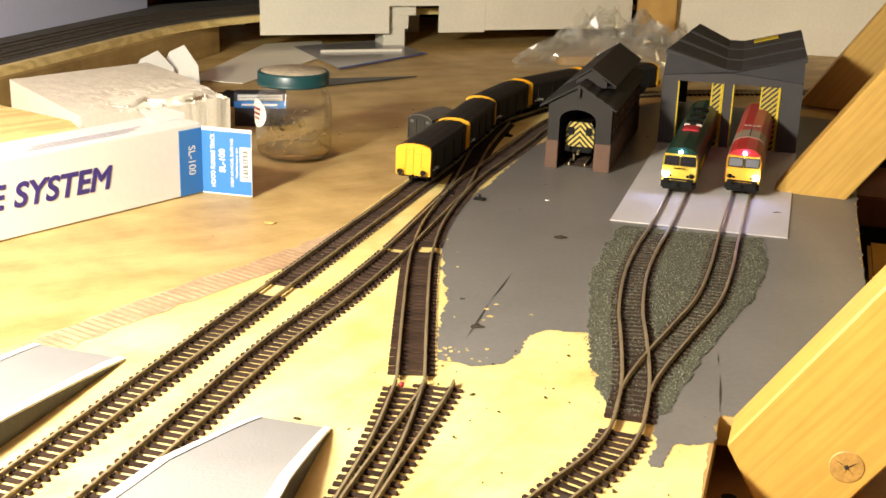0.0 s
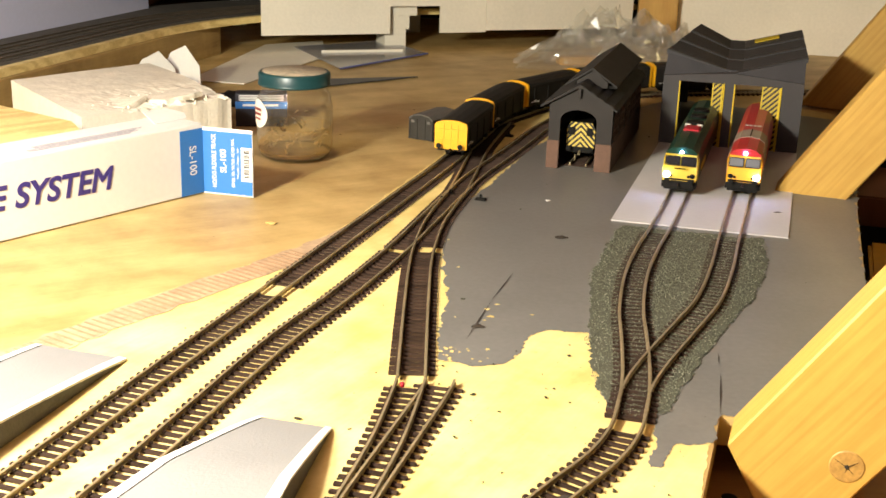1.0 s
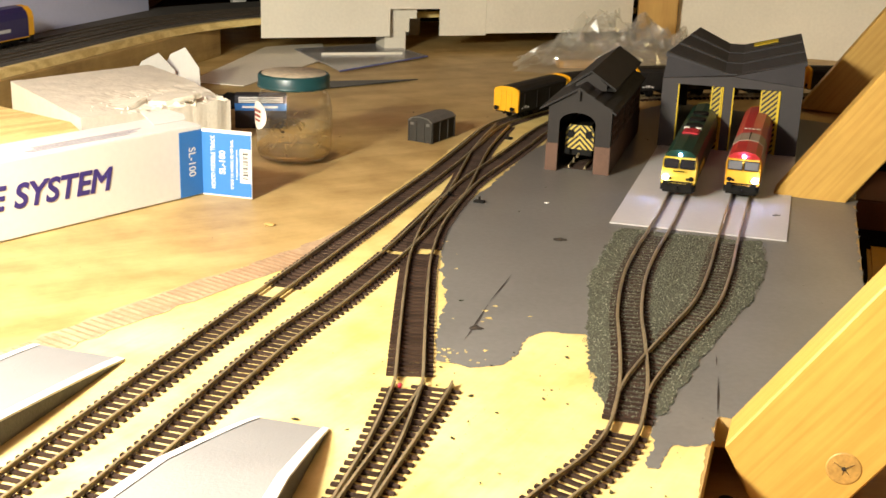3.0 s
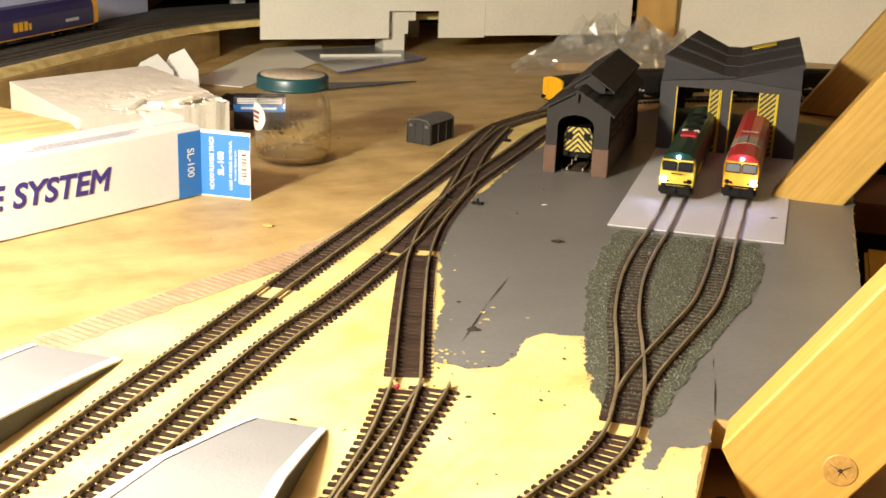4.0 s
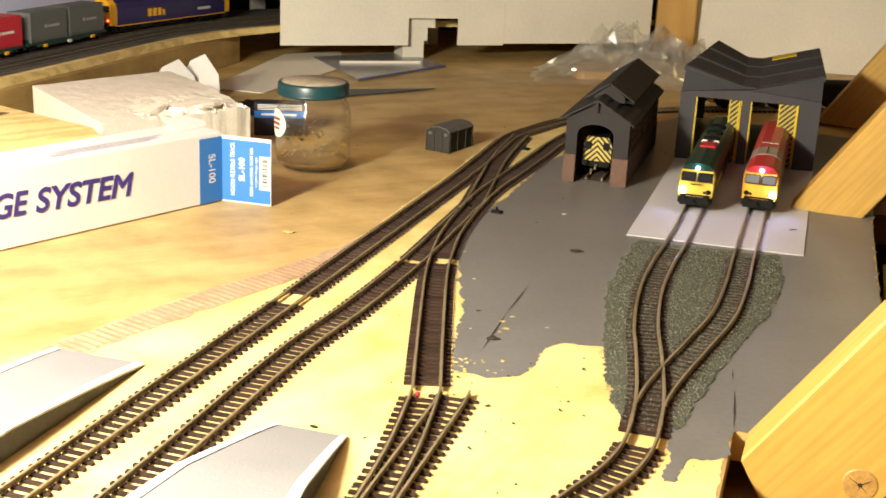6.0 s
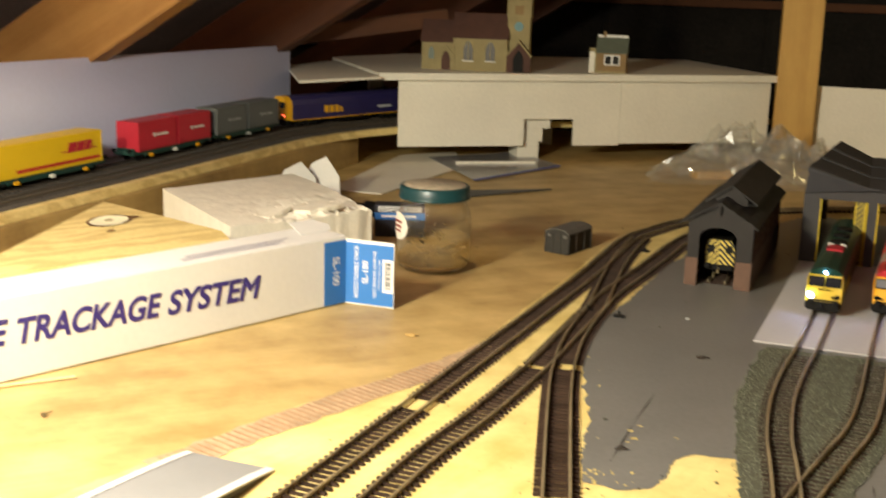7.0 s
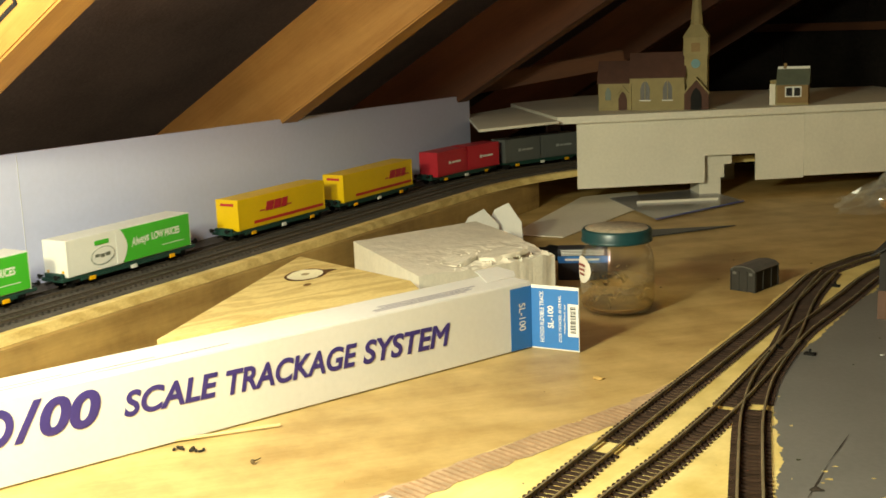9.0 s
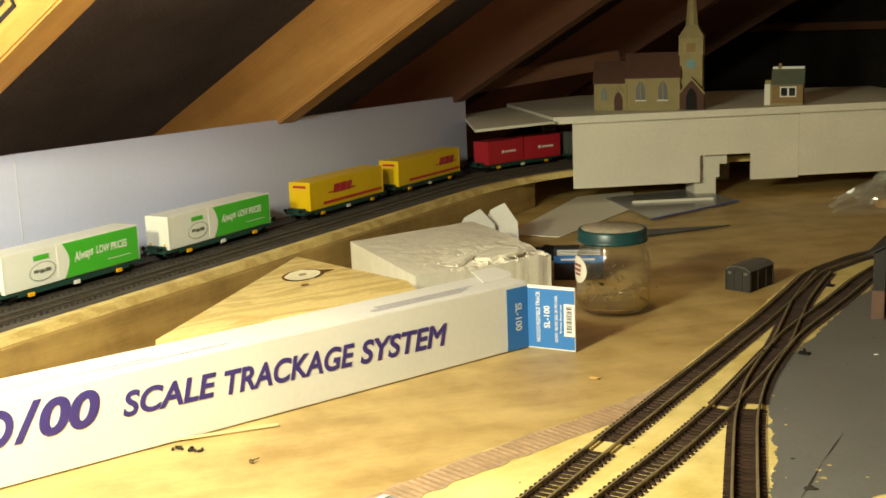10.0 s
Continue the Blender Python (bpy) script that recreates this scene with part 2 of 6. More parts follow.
def chevrons():
    """A cab front of yellow and black chevrons that meet on its middle line."""
    m, nt, b = nodes_of("cab_chevrons")
    tc = nt.nodes.new("ShaderNodeTexCoord")
    sep = nt.nodes.new("ShaderNodeSeparateXYZ")
    nt.links.new(tc.outputs["Object"], sep.inputs[0])
    ab = nt.nodes.new("ShaderNodeMath")
    ab.operation = "ABSOLUTE"
    nt.links.new(sep.outputs["X"], ab.inputs[0])
    add = nt.nodes.new("ShaderNodeMath")
    add.operation = "ADD"
    nt.links.new(ab.outputs[0], add.inputs[0])
    nt.links.new(sep.outputs["Z"], add.inputs[1])
    mul = nt.nodes.new("ShaderNodeMath")
    mul.operation = "MULTIPLY"
    mul.inputs[1].default_value = 1 / 0.0058
    nt.links.new(add.outputs[0], mul.inputs[0])
    fr = nt.nodes.new("ShaderNodeMath")
    fr.operation = "FRACT"
    nt.links.new(mul.outputs[0], fr.inputs[0])
    col = ramp(nt, fr.outputs[0], [(0.47, (0.60, 0.45, 0.08)), (0.52, (0.012, 0.011, 0.01))])
    nt.links.new(col, b.inputs["Base Color"])
    b.inputs["Roughness"].default_value = 0.5
    return m


CHEVRON = chevrons()


def glow(name, colour, strength):
    m, nt, b = nodes_of(name)
    b.inputs["Base Color"].default_value = (*colour, 1)
    b.inputs["Emission Color"].default_value = (*colour, 1)
    b.inputs["Emission Strength"].default_value = strength
    return m


LED, CABLIGHT, TAIL = glow("white_led", (0.40, 0.50, 1.0), 210), glow("lit_cab_glass", (0.07, 0.07, 0.075), 0.8), glow("red_tail_led", (1.0, 0.06, 0.03), 18)


def clear(name, tint, rough, alpha, gloss=0.03, edge=0.45):
    """Thin clear film or glass: mostly seen through, with gloss."""
    m, nt, b = nodes_of(name)
    b.inputs["Base Color"].default_value = (*tint, 1)
    b.inputs["Roughness"].default_value = rough
    b.inputs["IOR"].default_value = 1.45
    out = nt.nodes["Material Output"]
    tr = nt.nodes.new("ShaderNodeBsdfTransparent")
    tr.inputs[0].default_value = (*tint, 1)
    gl = nt.nodes.new("ShaderNodeBsdfGlossy")
    gl.inputs["Roughness"].default_value = rough
    di = nt.nodes.new("ShaderNodeBsdfDiffuse")
    di.inputs[0].default_value = (*scaled(tint, 0.8), 1)
    lw = nt.nodes.new("ShaderNodeLayerWeight")
    lw.inputs["Blend"].default_value = 0.28
    fr = nt.nodes.new("ShaderNodeMath")
    fr.operation, fr.use_clamp = "MULTIPLY_ADD", True
    fr.inputs[1].default_value, fr.inputs[2].default_value = edge, gloss
    nt.links.new(lw.outputs["Facing"], fr.inputs[0])
    a, c = nt.nodes.new("ShaderNodeMixShader"), nt.nodes.new("ShaderNodeMixShader")
    c.inputs[0].default_value = alpha
    nt.links.new(tr.outputs[0], c.inputs[1])
    nt.links.new(di.outputs[0], c.inputs[2])
    nt.links.new(fr.outputs[0], a.inputs[0])
    nt.links.new(c.outputs[0], a.inputs[1])
    nt.links.new(gl.outputs[0], a.inputs[2])
    nt.links.new(a.outputs[0], out.inputs[0])
    return m


JAR_GLASS = clear("clear_jar_glass", (0.97, 0.965, 0.93), 0.03, 0.012, 0.03, 0.5)
FILM = clear("clear_plastic_film", (1.0, 1.0, 0.98), 0.16, 0.09, 0.07, 0.30)
SLEEVE = clear("clear_sleeve", (0.85, 0.86, 0.90), 0.15, 0.25)
CAB_GLASS = plain("dark_cab_glass", (0.012, 0.013, 0.016), 0.12, coarse=80, var=0.1, relief=0)

# ---- building helpers ----


def part(name, bm, material, parent=None, label="", smooth=False):
    me = bpy.data.meshes.new(name)
    bm.normal_update()
    bm.to_mesh(me)
    bm.free()
    for m in material if isinstance(material, list) else [material]:
        me.materials.append(m)
    if smooth:
        for p in me.polygons:
            p.use_smooth = True
    ob = new(name, me)
    ob.parent = parent
    if label:
        tagged(ob, label)
    return ob


def thing(name, m, label, category, group="", kind=""):
    ob = new(name)
    ob.empty_display_size = 0.01
    ob.matrix_basis = m
    return tagged(ob, label, category, group, kind)


def box(bm, lo, hi, bevel=0.0, m=None):
    lo, hi = Vector(lo), Vector(hi)
    r = bmesh.ops.create_cube(bm, size=1)["verts"]
    bmesh.ops.transform(bm, matrix=Matrix.Translation((lo + hi) / 2) @ Matrix.Diagonal((*(hi - lo), 1)), verts=r)
    if bevel:
        es = list({e for v in r for e in v.link_edges})
        r = list({v for f in bmesh.ops.bevel(bm, geom=es, offset=bevel, segments=2, affect="EDGES")["faces"] for v in f.verts} | {v for v in r if v.is_valid})
    if m:
        bmesh.ops.transform(bm, matrix=m, verts=r)
    return r


def cube(lo, hi, bevel=0.0, m=None):
    bm = bmesh.new()
    box(bm, lo, hi, bevel, m)
    return bm


def prism(outline, z0, z1, bm=None, m=None):
    """A solid from a flat outline, from z0 up to z1."""
    bm = bm or bmesh.new()
    n = len(outline)
    vs = [bm.verts.new((x, y, z)) for z in (z0, z1) for x, y in outline]
    bm.faces.new(vs[:n][::-1])
    bm.faces.new(vs[n:])
    for i in range(n):
        j = (i + 1) % n
        bm.faces.new((vs[i], vs[j], vs[n + j], vs[n + i]))
    if m:
        bmesh.ops.transform(bm, matrix=m, verts=vs)
    bmesh.ops.recalc_face_normals(bm, faces=bm.faces)
    return bm


STAND = Matrix(((1, 0, 0, 0), (0, 0, -1, 0), (0, 1, 0, 0), (0, 0, 0, 1)))  # outline (x, z), thickness towards -y


def upright(outline, y0, y1, bm=None):
    """A solid from an outline in x and z, from y0 back to y1."""
    return prism(outline, -y1, -y0, bm, STAND)


def rod(bm, a, b, r, n=8, r2=None):
    a, b = Vector(a), Vector(b)
    q = (b - a).to_track_quat("Z", "Y").to_matrix().to_4x4()
    return bmesh.ops.create_cone(bm, cap_ends=True, segments=n, radius1=r, radius2=r if r2 is None else r2, depth=(b - a).length, matrix=Matrix.Translation((a + b) / 2) @ q)["verts"]


def lathe(profile, n=32, bm=None):
    bm = bm or bmesh.new()
    rings = [[bm.verts.new((r * math.cos(a), r * math.sin(a), z)) for a in (2 * math.pi * i / n for i in range(n))] for r, z in profile]
    for p, q in zip(rings, rings[1:]):
        for i in range(n):
            j = (i + 1) % n
            bm.faces.new((p[i], p[j], q[j], q[i]))
    return bm


def spline(pts, step=0.004):
    """Even points along a smooth curve through pts."""
    P = [Vector((*p, 0)) if len(p) == 2 else Vector(p) for p in pts]
    P = [2 * P[0] - P[1]] + P + [2 * P[-1] - P[-2]]
    raw = []
    for a, b, c, d in zip(P, P[1:], P[2:], P[3:]):
        k = max(4, int((c - b).length / step * 2))
        for i in range(k):
            t = i / k
            raw.append(0.5 * (2 * b + (c - a) * t + (2 * a - 5 * b + 4 * c - d) * t * t + (3 * b - a - 3 * c + d) * t ** 3))
    raw.append(P[-2])
    out, want, gone = [raw[0]], step, 0.0
    for a, b in zip(raw, raw[1:]):
        seg = (b - a).length
        while seg > 0 and gone + seg >= want:
            out.append(a + (b - a) * ((want - gone) / seg))
            want += step
        gone += seg
    return out


class Way:
    """A smooth line over the board, by distance along it."""

    def __init__(self, pts):
        self.p = spline(pts, 0.002)

    def at(self, s):
        k = min(max(s / 0.002, 0), len(self.p) - 2)
        i = int(k)
        return self.p[i].lerp(self.p[i + 1], k - i)

    def heading(self, s):
        d = self.at(s + 0.004) - self.at(max(s - 0.004, 0))
        return math.degrees(math.atan2(-d.x, d.y))

    def length(self):
        return (len(self.p) - 1) * 0.002

    def nearest(self, x, y):
        return 0.002 * min(range(len(self.p)), key=lambda i: (self.p[i].x - x) ** 2 + (self.p[i].y - y) ** 2)


def sweep(way, s0, s1, side, profile, step=0.008):
    """A bar of the given outline (across, up) along a way, at a distance to its right."""
    bm = bmesh.new()
    n = max(2, int((s1 - s0) / step))
    rings = []
    for i in range(n + 1):
        s = s0 + (s1 - s0) * i / n
        p, h = way.at(s), radians(way.heading(s))
        right = Vector((math.cos(h), math.sin(h), 0))
        rings.append([bm.verts.new(p + right * (side + x) + Vector((0, 0, z))) for x, z in profile])
    for a, b in zip(rings, rings[1:]):
        for i in range(len(profile)):
            j = (i + 1) % len(profile)
            bm.faces.new((a[i], b[i], b[j], a[j]))
    bm.faces.new(rings[0])
    bm.faces.new(rings[-1][::-1])
    return bm


RAIL_SHAPE = [(-0.0011, 0), (0.0011, 0), (0.0011, 0.0005), (0.0004, 0.0008), (0.0004, 0.0017), (0.0007, 0.0020), (0.0007, 0.0028), (-0.0007, 0.0028), (-0.0007, 0.0020), (-0.0004, 0.0017), (-0.0004, 0.0008), (-0.0011, 0.0005)]
GAUGE = 0.0165


def sleeper_mesh(length, z):
    bm = bmesh.new()
    box(bm, (-length / 2, -0.0014, z), (length / 2, 0.0014, z + 0.0020), 0.0003)
    for side in (-1, 1):
        for dx in (-0.0018, 0.0018):
            box(bm, (side * GAUGE / 2 + dx - 0.0006, -0.0012, z + 0.0018), (side * GAUGE / 2 + dx + 0.0006, 0.0012, z + 0.0028))
    me = bpy.data.meshes.new("sleeper")
    bm.to_mesh(me)
    bm.free()
    me.materials.append(SLEEPER)
    return me


SLEEPERS = {}


def track(way, s0, s1, label, bare=(), rails=((-1, 0, 0), (1, 0, 0)), spacing=0.0070, length=0.0285, z=0.0, group="track on the baseboard", sleepers=True):
    """A length of track: two rails and single sleepers, none on the bare stretches. rails: side, cut at the start, cut at the end."""
    ob = thing("railway_track", Matrix.Identity(4), label, "track", group)
    for side, cut0, cut1 in rails:
        part("rail", sweep(way, s0 + cut0, s1 - cut1, side * GAUGE / 2, [(x, 0.0020 + z + h) for x, h in RAIL_SHAPE]), RAIL, ob)
    me = SLEEPERS.setdefault((length, z), sleeper_mesh(length, z))
    s = s0 + spacing / 2
    while sleepers and s < s1:
        if not any(a < s < b for a, b in bare):
            sl = new("sleeper", me)
            sl.parent = ob
            p = way.at(s)
            sl.matrix_basis = pose(p.x, p.y, 0, 0, 0, way.heading(s) + random.uniform(-1, 1))
        s += spacing
    return ob


def lettering(words, size, material, parent, m, name="lettering", bold=0.0, shear=0.0, align="LEFT", label="", stretch=1.0, fit=None):
    """Words in the built-in font as a thin mesh, lying in the x-y plane of m; fit: width and height to fill."""
    cu = bpy.data.curves.new(name, "FONT")
    cu.body, cu.size, cu.extrude, cu.bevel_depth, cu.shear, cu.align_x, cu.resolution_u = words, size, 0.0001, bold * size, shear, align, 6
    tmp = bpy.data.objects.new(name, cu)
    scene.collection.objects.link(tmp)
    dg = bpy.context.evaluated_depsgraph_get()
    me = bpy.data.meshes.new_from_object(tmp.evaluated_get(dg))
    bpy.data.objects.remove(tmp)
    if fit:
        xs, ys = [v.co.x for v in me.vertices], [v.co.y for v in me.vertices]
        x0, y0, kx, ky = min(xs), min(ys), fit[0] / (max(xs) - min(xs)), fit[1] / (max(ys) - min(ys))
        for v in me.vertices:
            v.co.x, v.co.y = (v.co.x - x0) * kx, (v.co.y - y0) * ky
    me.materials.clear()
    me.materials.append(material)
    ob = new(name, me)
    ob.parent = parent
    ob.matrix_basis = m @ Matrix.Diagonal((stretch, 1, 0.15, 1))
    if label:
        tagged(ob, label)
    return ob


def bars(parent, m, rows, material, name="print_line"):
    """Unreadable print as plain bars: rows of x0, x1, y0, y1 in the plane of m."""
    for x0, x1, y0, y1 in rows:
        ob = part(name, cube((x0, y0, 0), (x1, y1, 0.00015)), material, parent)
        ob.matrix_basis = m


def ragged(outline, amount, scale, step=0.004, seed=0.0):
    """The outline with a brushed, uneven edge."""
    P = [Vector((*p, 0)) for p in outline]
    out = []
    for a, b in zip(P, P[1:] + P[:1]):
        k = max(1, int((b - a).length / step))
        for i in range(k):
            p = a.lerp(b, i / k)
            q = p * scale + Vector((seed, seed, 0))
            dx = sum(noise.noise(q * f) / g for f, g in ((1, 1), (4, 2), (13, 3)))
            dy = sum(noise.noise(q * f + Vector((9.1, 3.3, 0))) / g for f, g in ((1, 1), (4, 2), (13, 3)))
            out.append((p.x + amount * dx, p.y + amount * dy))
    return out


def flat_sheet(outline, z):
    bm = bmesh.new()
    f = bm.faces.new([bm.verts.new((x, y, z)) for x, y in outline])
    f.normal_update()
    if f.normal.z < 0:
        f.normal_flip()
    bmesh.ops.triangulate(bm, faces=bm.faces)
    return bm

# ---- the loft ----
U = Vector((0.3102, 0.9507, 0))      # along the ridge of the roof
W = Vector((0.9507, -0.3102, 0))     # across it, rising side to the right
FOOT = Vector((0.1558, 0.586, 0))    # foot of the first truss strut
DEG_U = math.degrees(math.atan2(-U.x, U.y))
ROOF = pose(FOOT.x, FOOT.y, 0, 0, 0, DEG_U)  # x across the roof, y along the ridge
SLOPE = math.tan(radians(30))


def structure(name, bm, material, label, m=None, smooth=False):
    ob = part(name, bm, material, None, "", smooth)
    if m:
        ob.matrix_basis = m
    return tagged(ob, label, name.split("_")[0], "", "structure")


# Roof: felt on rafters, a gable wall of blocks, and dark boards that close the loft behind.
bm = upright([(-1.75, -0.05), (0.85, 1.45), (0.85, 1.47), (-1.75, -0.03)], -1.6, 3.2)
structure("ceiling", bm, FELT, "dark purple-brown roofing felt behind the rafters", ROOF @ pose(-0.02, 0, -0.02 + 0.153))
bm = upright([(0.85, 1.45), (2.9, 0.27), (2.9, 0.29), (0.85, 1.47)], -1.6, 3.2)
structure("ceiling", bm, FELT, "dark roofing felt of the far slope", ROOF @ pose(-0.02, 0, 0.133))
structure("floor", cube((-2.2, -1.6, -0.72), (3.0, 3.2, -0.70)), LINER, "dark boarded loft floor far below the layout", ROOF)
structure("wall_rear", cube((-1.8, -1.66, -0.7), (3.0, -1.6, 1.7)), LINER, "dark boarded wall behind the viewer", ROOF)
structure("wall_side", cube((2.9, -1.6, -0.7), (2.96, 3.2, 0.6)), LINER, "dark boarded side wall of the loft", ROOF)
structure("wall_eaves", cube((-1.9, -1.6, -0.7), (-1.84, 3.2, 0.35)), LINER, "dark eaves wall under the rafters", ROOF)
gable = structure("wall_gable", cube((-2.2, 2.66, -0.7), (3.0, 2.76, 1.7)), BLOCK, "very dark block gable wall with rough mortar", ROOF)
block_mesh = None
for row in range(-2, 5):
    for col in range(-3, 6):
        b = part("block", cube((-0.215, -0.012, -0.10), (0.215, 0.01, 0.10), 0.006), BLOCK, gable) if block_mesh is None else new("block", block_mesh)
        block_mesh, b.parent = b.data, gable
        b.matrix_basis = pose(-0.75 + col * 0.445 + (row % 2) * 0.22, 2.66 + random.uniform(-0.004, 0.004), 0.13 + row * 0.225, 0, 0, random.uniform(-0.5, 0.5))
structure("ledge_timber", cube((-1.1, 2.60, 0.225), (1.2, 2.64, 0.245), 0.003), DARKWOOD, "dusty brown timber ledge along the gable wall", ROOF)


def timber(name, a, b, width, thick, material, label, category="timber", bevel=0.002, group=""):
    """A sawn length from a to b (x across the roof, z), its broad face across the ridge."""
    (x0, z0, y), (x1, z1) = a, b
    run = math.hypot(x1 - x0, z1 - z0)
    ob = thing(name, ROOF @ pose(x0, y, z0, 0, -math.degrees(math.atan2(z1 - z0, x1 - x0)), 0), label, category, group)
    bmx = cube((0, 0, -width), (run, thick, 0), bevel)
    part("beam", bmx, material, ob)
    return ob


RAFTER = wood("rafter_pine", (0.56, 0.31, 0.09), (0.36, 0.17, 0.04), (0.07, 1.0, 1.0), 55, 0.6)
for k, y in enumerate((0.0, 0.565, 1.03, 1.55, 2.1)):
    r0 = -1.40
    z0 = 0.1806 + SLOPE * (r0 + 1.19)
    # from the third rafter on, shade is painted in with the darker wood
    rafter = timber("rafter", (r0, z0, y), (0.8, 0.1806 + SLOPE * 1.99), 0.098, 0.038, RAFTER if k < 2 else SHADED_RAFTER, "sawn orange pine rafter under the roofing felt" if k < 2 else "pine rafter under the roofing felt, darkened red-brown for shade", group="rafters of the roof")
    if k == 0:
        bars(rafter, pose(0.62, -0.0006, -0.075, 90, 0, 0), [(0, 0.06, 0, 0.004), (0.01, 0.05, 0.010, 0.014), (0, 0.06, 0.046, 0.05), (0, 0.004, 0, 0.05), (0.056, 0.06, 0, 0.05), (0.02, 0.026, 0.02, 0.04), (0.034, 0.04, 0.02, 0.04)], BLACK_INK, "stamp_line")

# Struts of the trusses, rising from the board at 56 degrees.
ANG = radians(56)
for k, (r, y, z) in enumerate(((0.0, 0.0, 0.001), (-0.015, 0.565, 0.001), (-0.016, 1.03, 0.004))):
    strut = thing("truss_strut", ROOF @ pose(r, y, z, 0, 0, 0), ("honey-coloured pine roof strut with a large knot", "honey-coloured pine roof strut rising from the grey board", "orange-brown pine roof strut behind the shed")[k], "timber", "struts of the roof trusses")
    c, s = math.cos(ANG), math.sin(ANG)
    wdt = (0.066, 0.068, 0.070)[k]
    foot = ((0, 0), (0.0141, -0.0255), (0.05, -0.075), (0.075, -0.075)) if k == 0 else ((0, 0), (wdt * 0.96, -0.004))
    tip = 0.95
    out = [*foot]
    ex, ez = wdt * s, -wdt * c
    if k == 0:
        out = [(0, 0), (0.030, -0.052), (ex + 0.01 * c, ez + 0.01 * s)]
    out += [(ex + tip * c, ez + tip * s), (tip * c, tip * s)]
    bm = upright(out, 0, 0.036)
    bmesh.ops.bevel(bm, geom=list(bm.edges), offset=0.0012, segments=1, affect="EDGES")
    part("beam", bm, (PINE_STRUT := wood("strut_pine_%d" % k, (0.60, 0.375, 0.085), (0.47, 0.27, 0.052), (0.045, 1.0, 1.0), 70, 0.5, (0, -ANG, 0), 0.30, 4.6, 11.0, 9.0)), strut)
    if k == 0:
        bm = lathe([(0.0, 0.0004), (0.004, 0.0005), (0.0085, 0.0003), (0.0095, -0.0004)], 24)
        kn = part("knot", bm, plain("strut_knot", (0.43, 0.25, 0.065), 0.55, coarse=120, fine=500, var=0.35), strut, "round brown knot with a split heart")
        kn.matrix_basis = pose(0.062, -0.0002, -0.001, 90, 0, 0)
        bm = bmesh.new()
        for a, q in ((35, 0.0060), (150, 0.0075), (262, 0.0035), (318, 0.0050)):
            prism([(0, -0.00018), (q, 0), (0, 0.00018)], 0.0005, 0.0009, bm, pose(0, 0, 0, 0, 0, a))
        lathe([(0.0, 0.0011), (0.0009, 0.0010), (0.0013, 0.0004)], 9, bm)
        part("heart_split", bm, DIRT, kn, "dark cracks in the knot")
    if k == 1:
        bm = bmesh.new()
        for q in range(10):
            box(bm, (0, -0.0004, -0.0012), (random.uniform(0.004, 0.010), 0.0002, 0.0012), 0, pose(0.115 + random.uniform(-0.008, 0.008), 0, 0.075 + random.uniform(-0.012, 0.012), 0, random.uniform(-80, -30), 0))
        part("bruise", bm, DIRT, strut, "dark bruised mark")
# Lower framing and lumber beneath the right-hand edge of the board.
crate = thing("storage_crate", pose(0.445, 1.175, -0.112, 0, 0, -17), "yellow plastic crate below the board edge", "crate")
part("body", cube((0, 0, -0.14), (0.34, 0.13, 0), 0.004), TIN_YELLOW, crate)
part("lid", cube((-0.005, -0.005, 0), (0.345, 0.135, 0.012), 0.004), VAN_YELLOW, crate)
part("foot", cube((0.01, 0.01, -0.588), (0.33, 0.12, -0.14)), LINER, crate)
side = thing("side_plank", pose(0.47, 1.335, -0.09, 0, 0, -17), "dark red-brown plank behind the yellow crate", "timber")
part("board", cube((0, 0, 0), (0.40, 0.16, 0.035), 0.002), DARKWOOD, side)
rack = thing("spare_track_rack", ROOF @ pose(0.125, -0.11, -0.14, 0, 0, 0), "grey rack with red spools below the near strut", "rack")
part("panel", cube((0, 0, -0.56), (0.16, 0.012, 0.05), 0.002), SLAB, rack)
for i in range(4):
    bm = bmesh.new()
    rod(bm, (0.03, -0.012, 0.03 - 0.018 * i), (0.09, -0.012, 0.03 - 0.018 * i), 0.005, 10)
    part("spool", bm, TIN_RED if i % 2 else BLACK, rack)

plank = thing("noggin_timber", Matrix.Identity(4), "rough brown timber under the open edge of the board", "timber")
part("beam", prism([(0.09, 0.42), (0.50, 0.42), (0.50, 0.68), (0.15, 0.68)], -0.100, -0.042), PINE, plank)
bm = lathe([(0.0, 0.0004), (0.003, 0.0005), (0.0045, 0.0)], 16)
kn = part("knot", bm, DIRT, plank, "dark knot hole")
kn.matrix_basis = pose(0.166, 0.606, -0.0419)

# ---- the baseboard ----
BOARD = [(-0.68, 0.20), (0.045, 0.20), (0.132, 0.529), (0.160, 0.623), (0.245, 0.61), (0.325, 0.88), (0.38, 1.073), (0.47, 1.36), (0.56, 1.50), (2.1, 1.30), (2.1, 2.10), (0.9, 2.10), (0.72, 2.30), (0.30, 2.42), (-0.20, 2.36), (-0.50, 2.40), (-0.62, 1.7)]
structure("ground", prism(BOARD, -0.018, 0.0), PLY, "plywood baseboard of a half-built model railway")
structure("frame_timber", prism([(0.028, 0.2), (0.043, 0.2), (0.130, 0.53), (0.157, 0.625), (0.146, 0.63)], -0.10, -0.0185), FASCIA, "timber framing under the board edge")
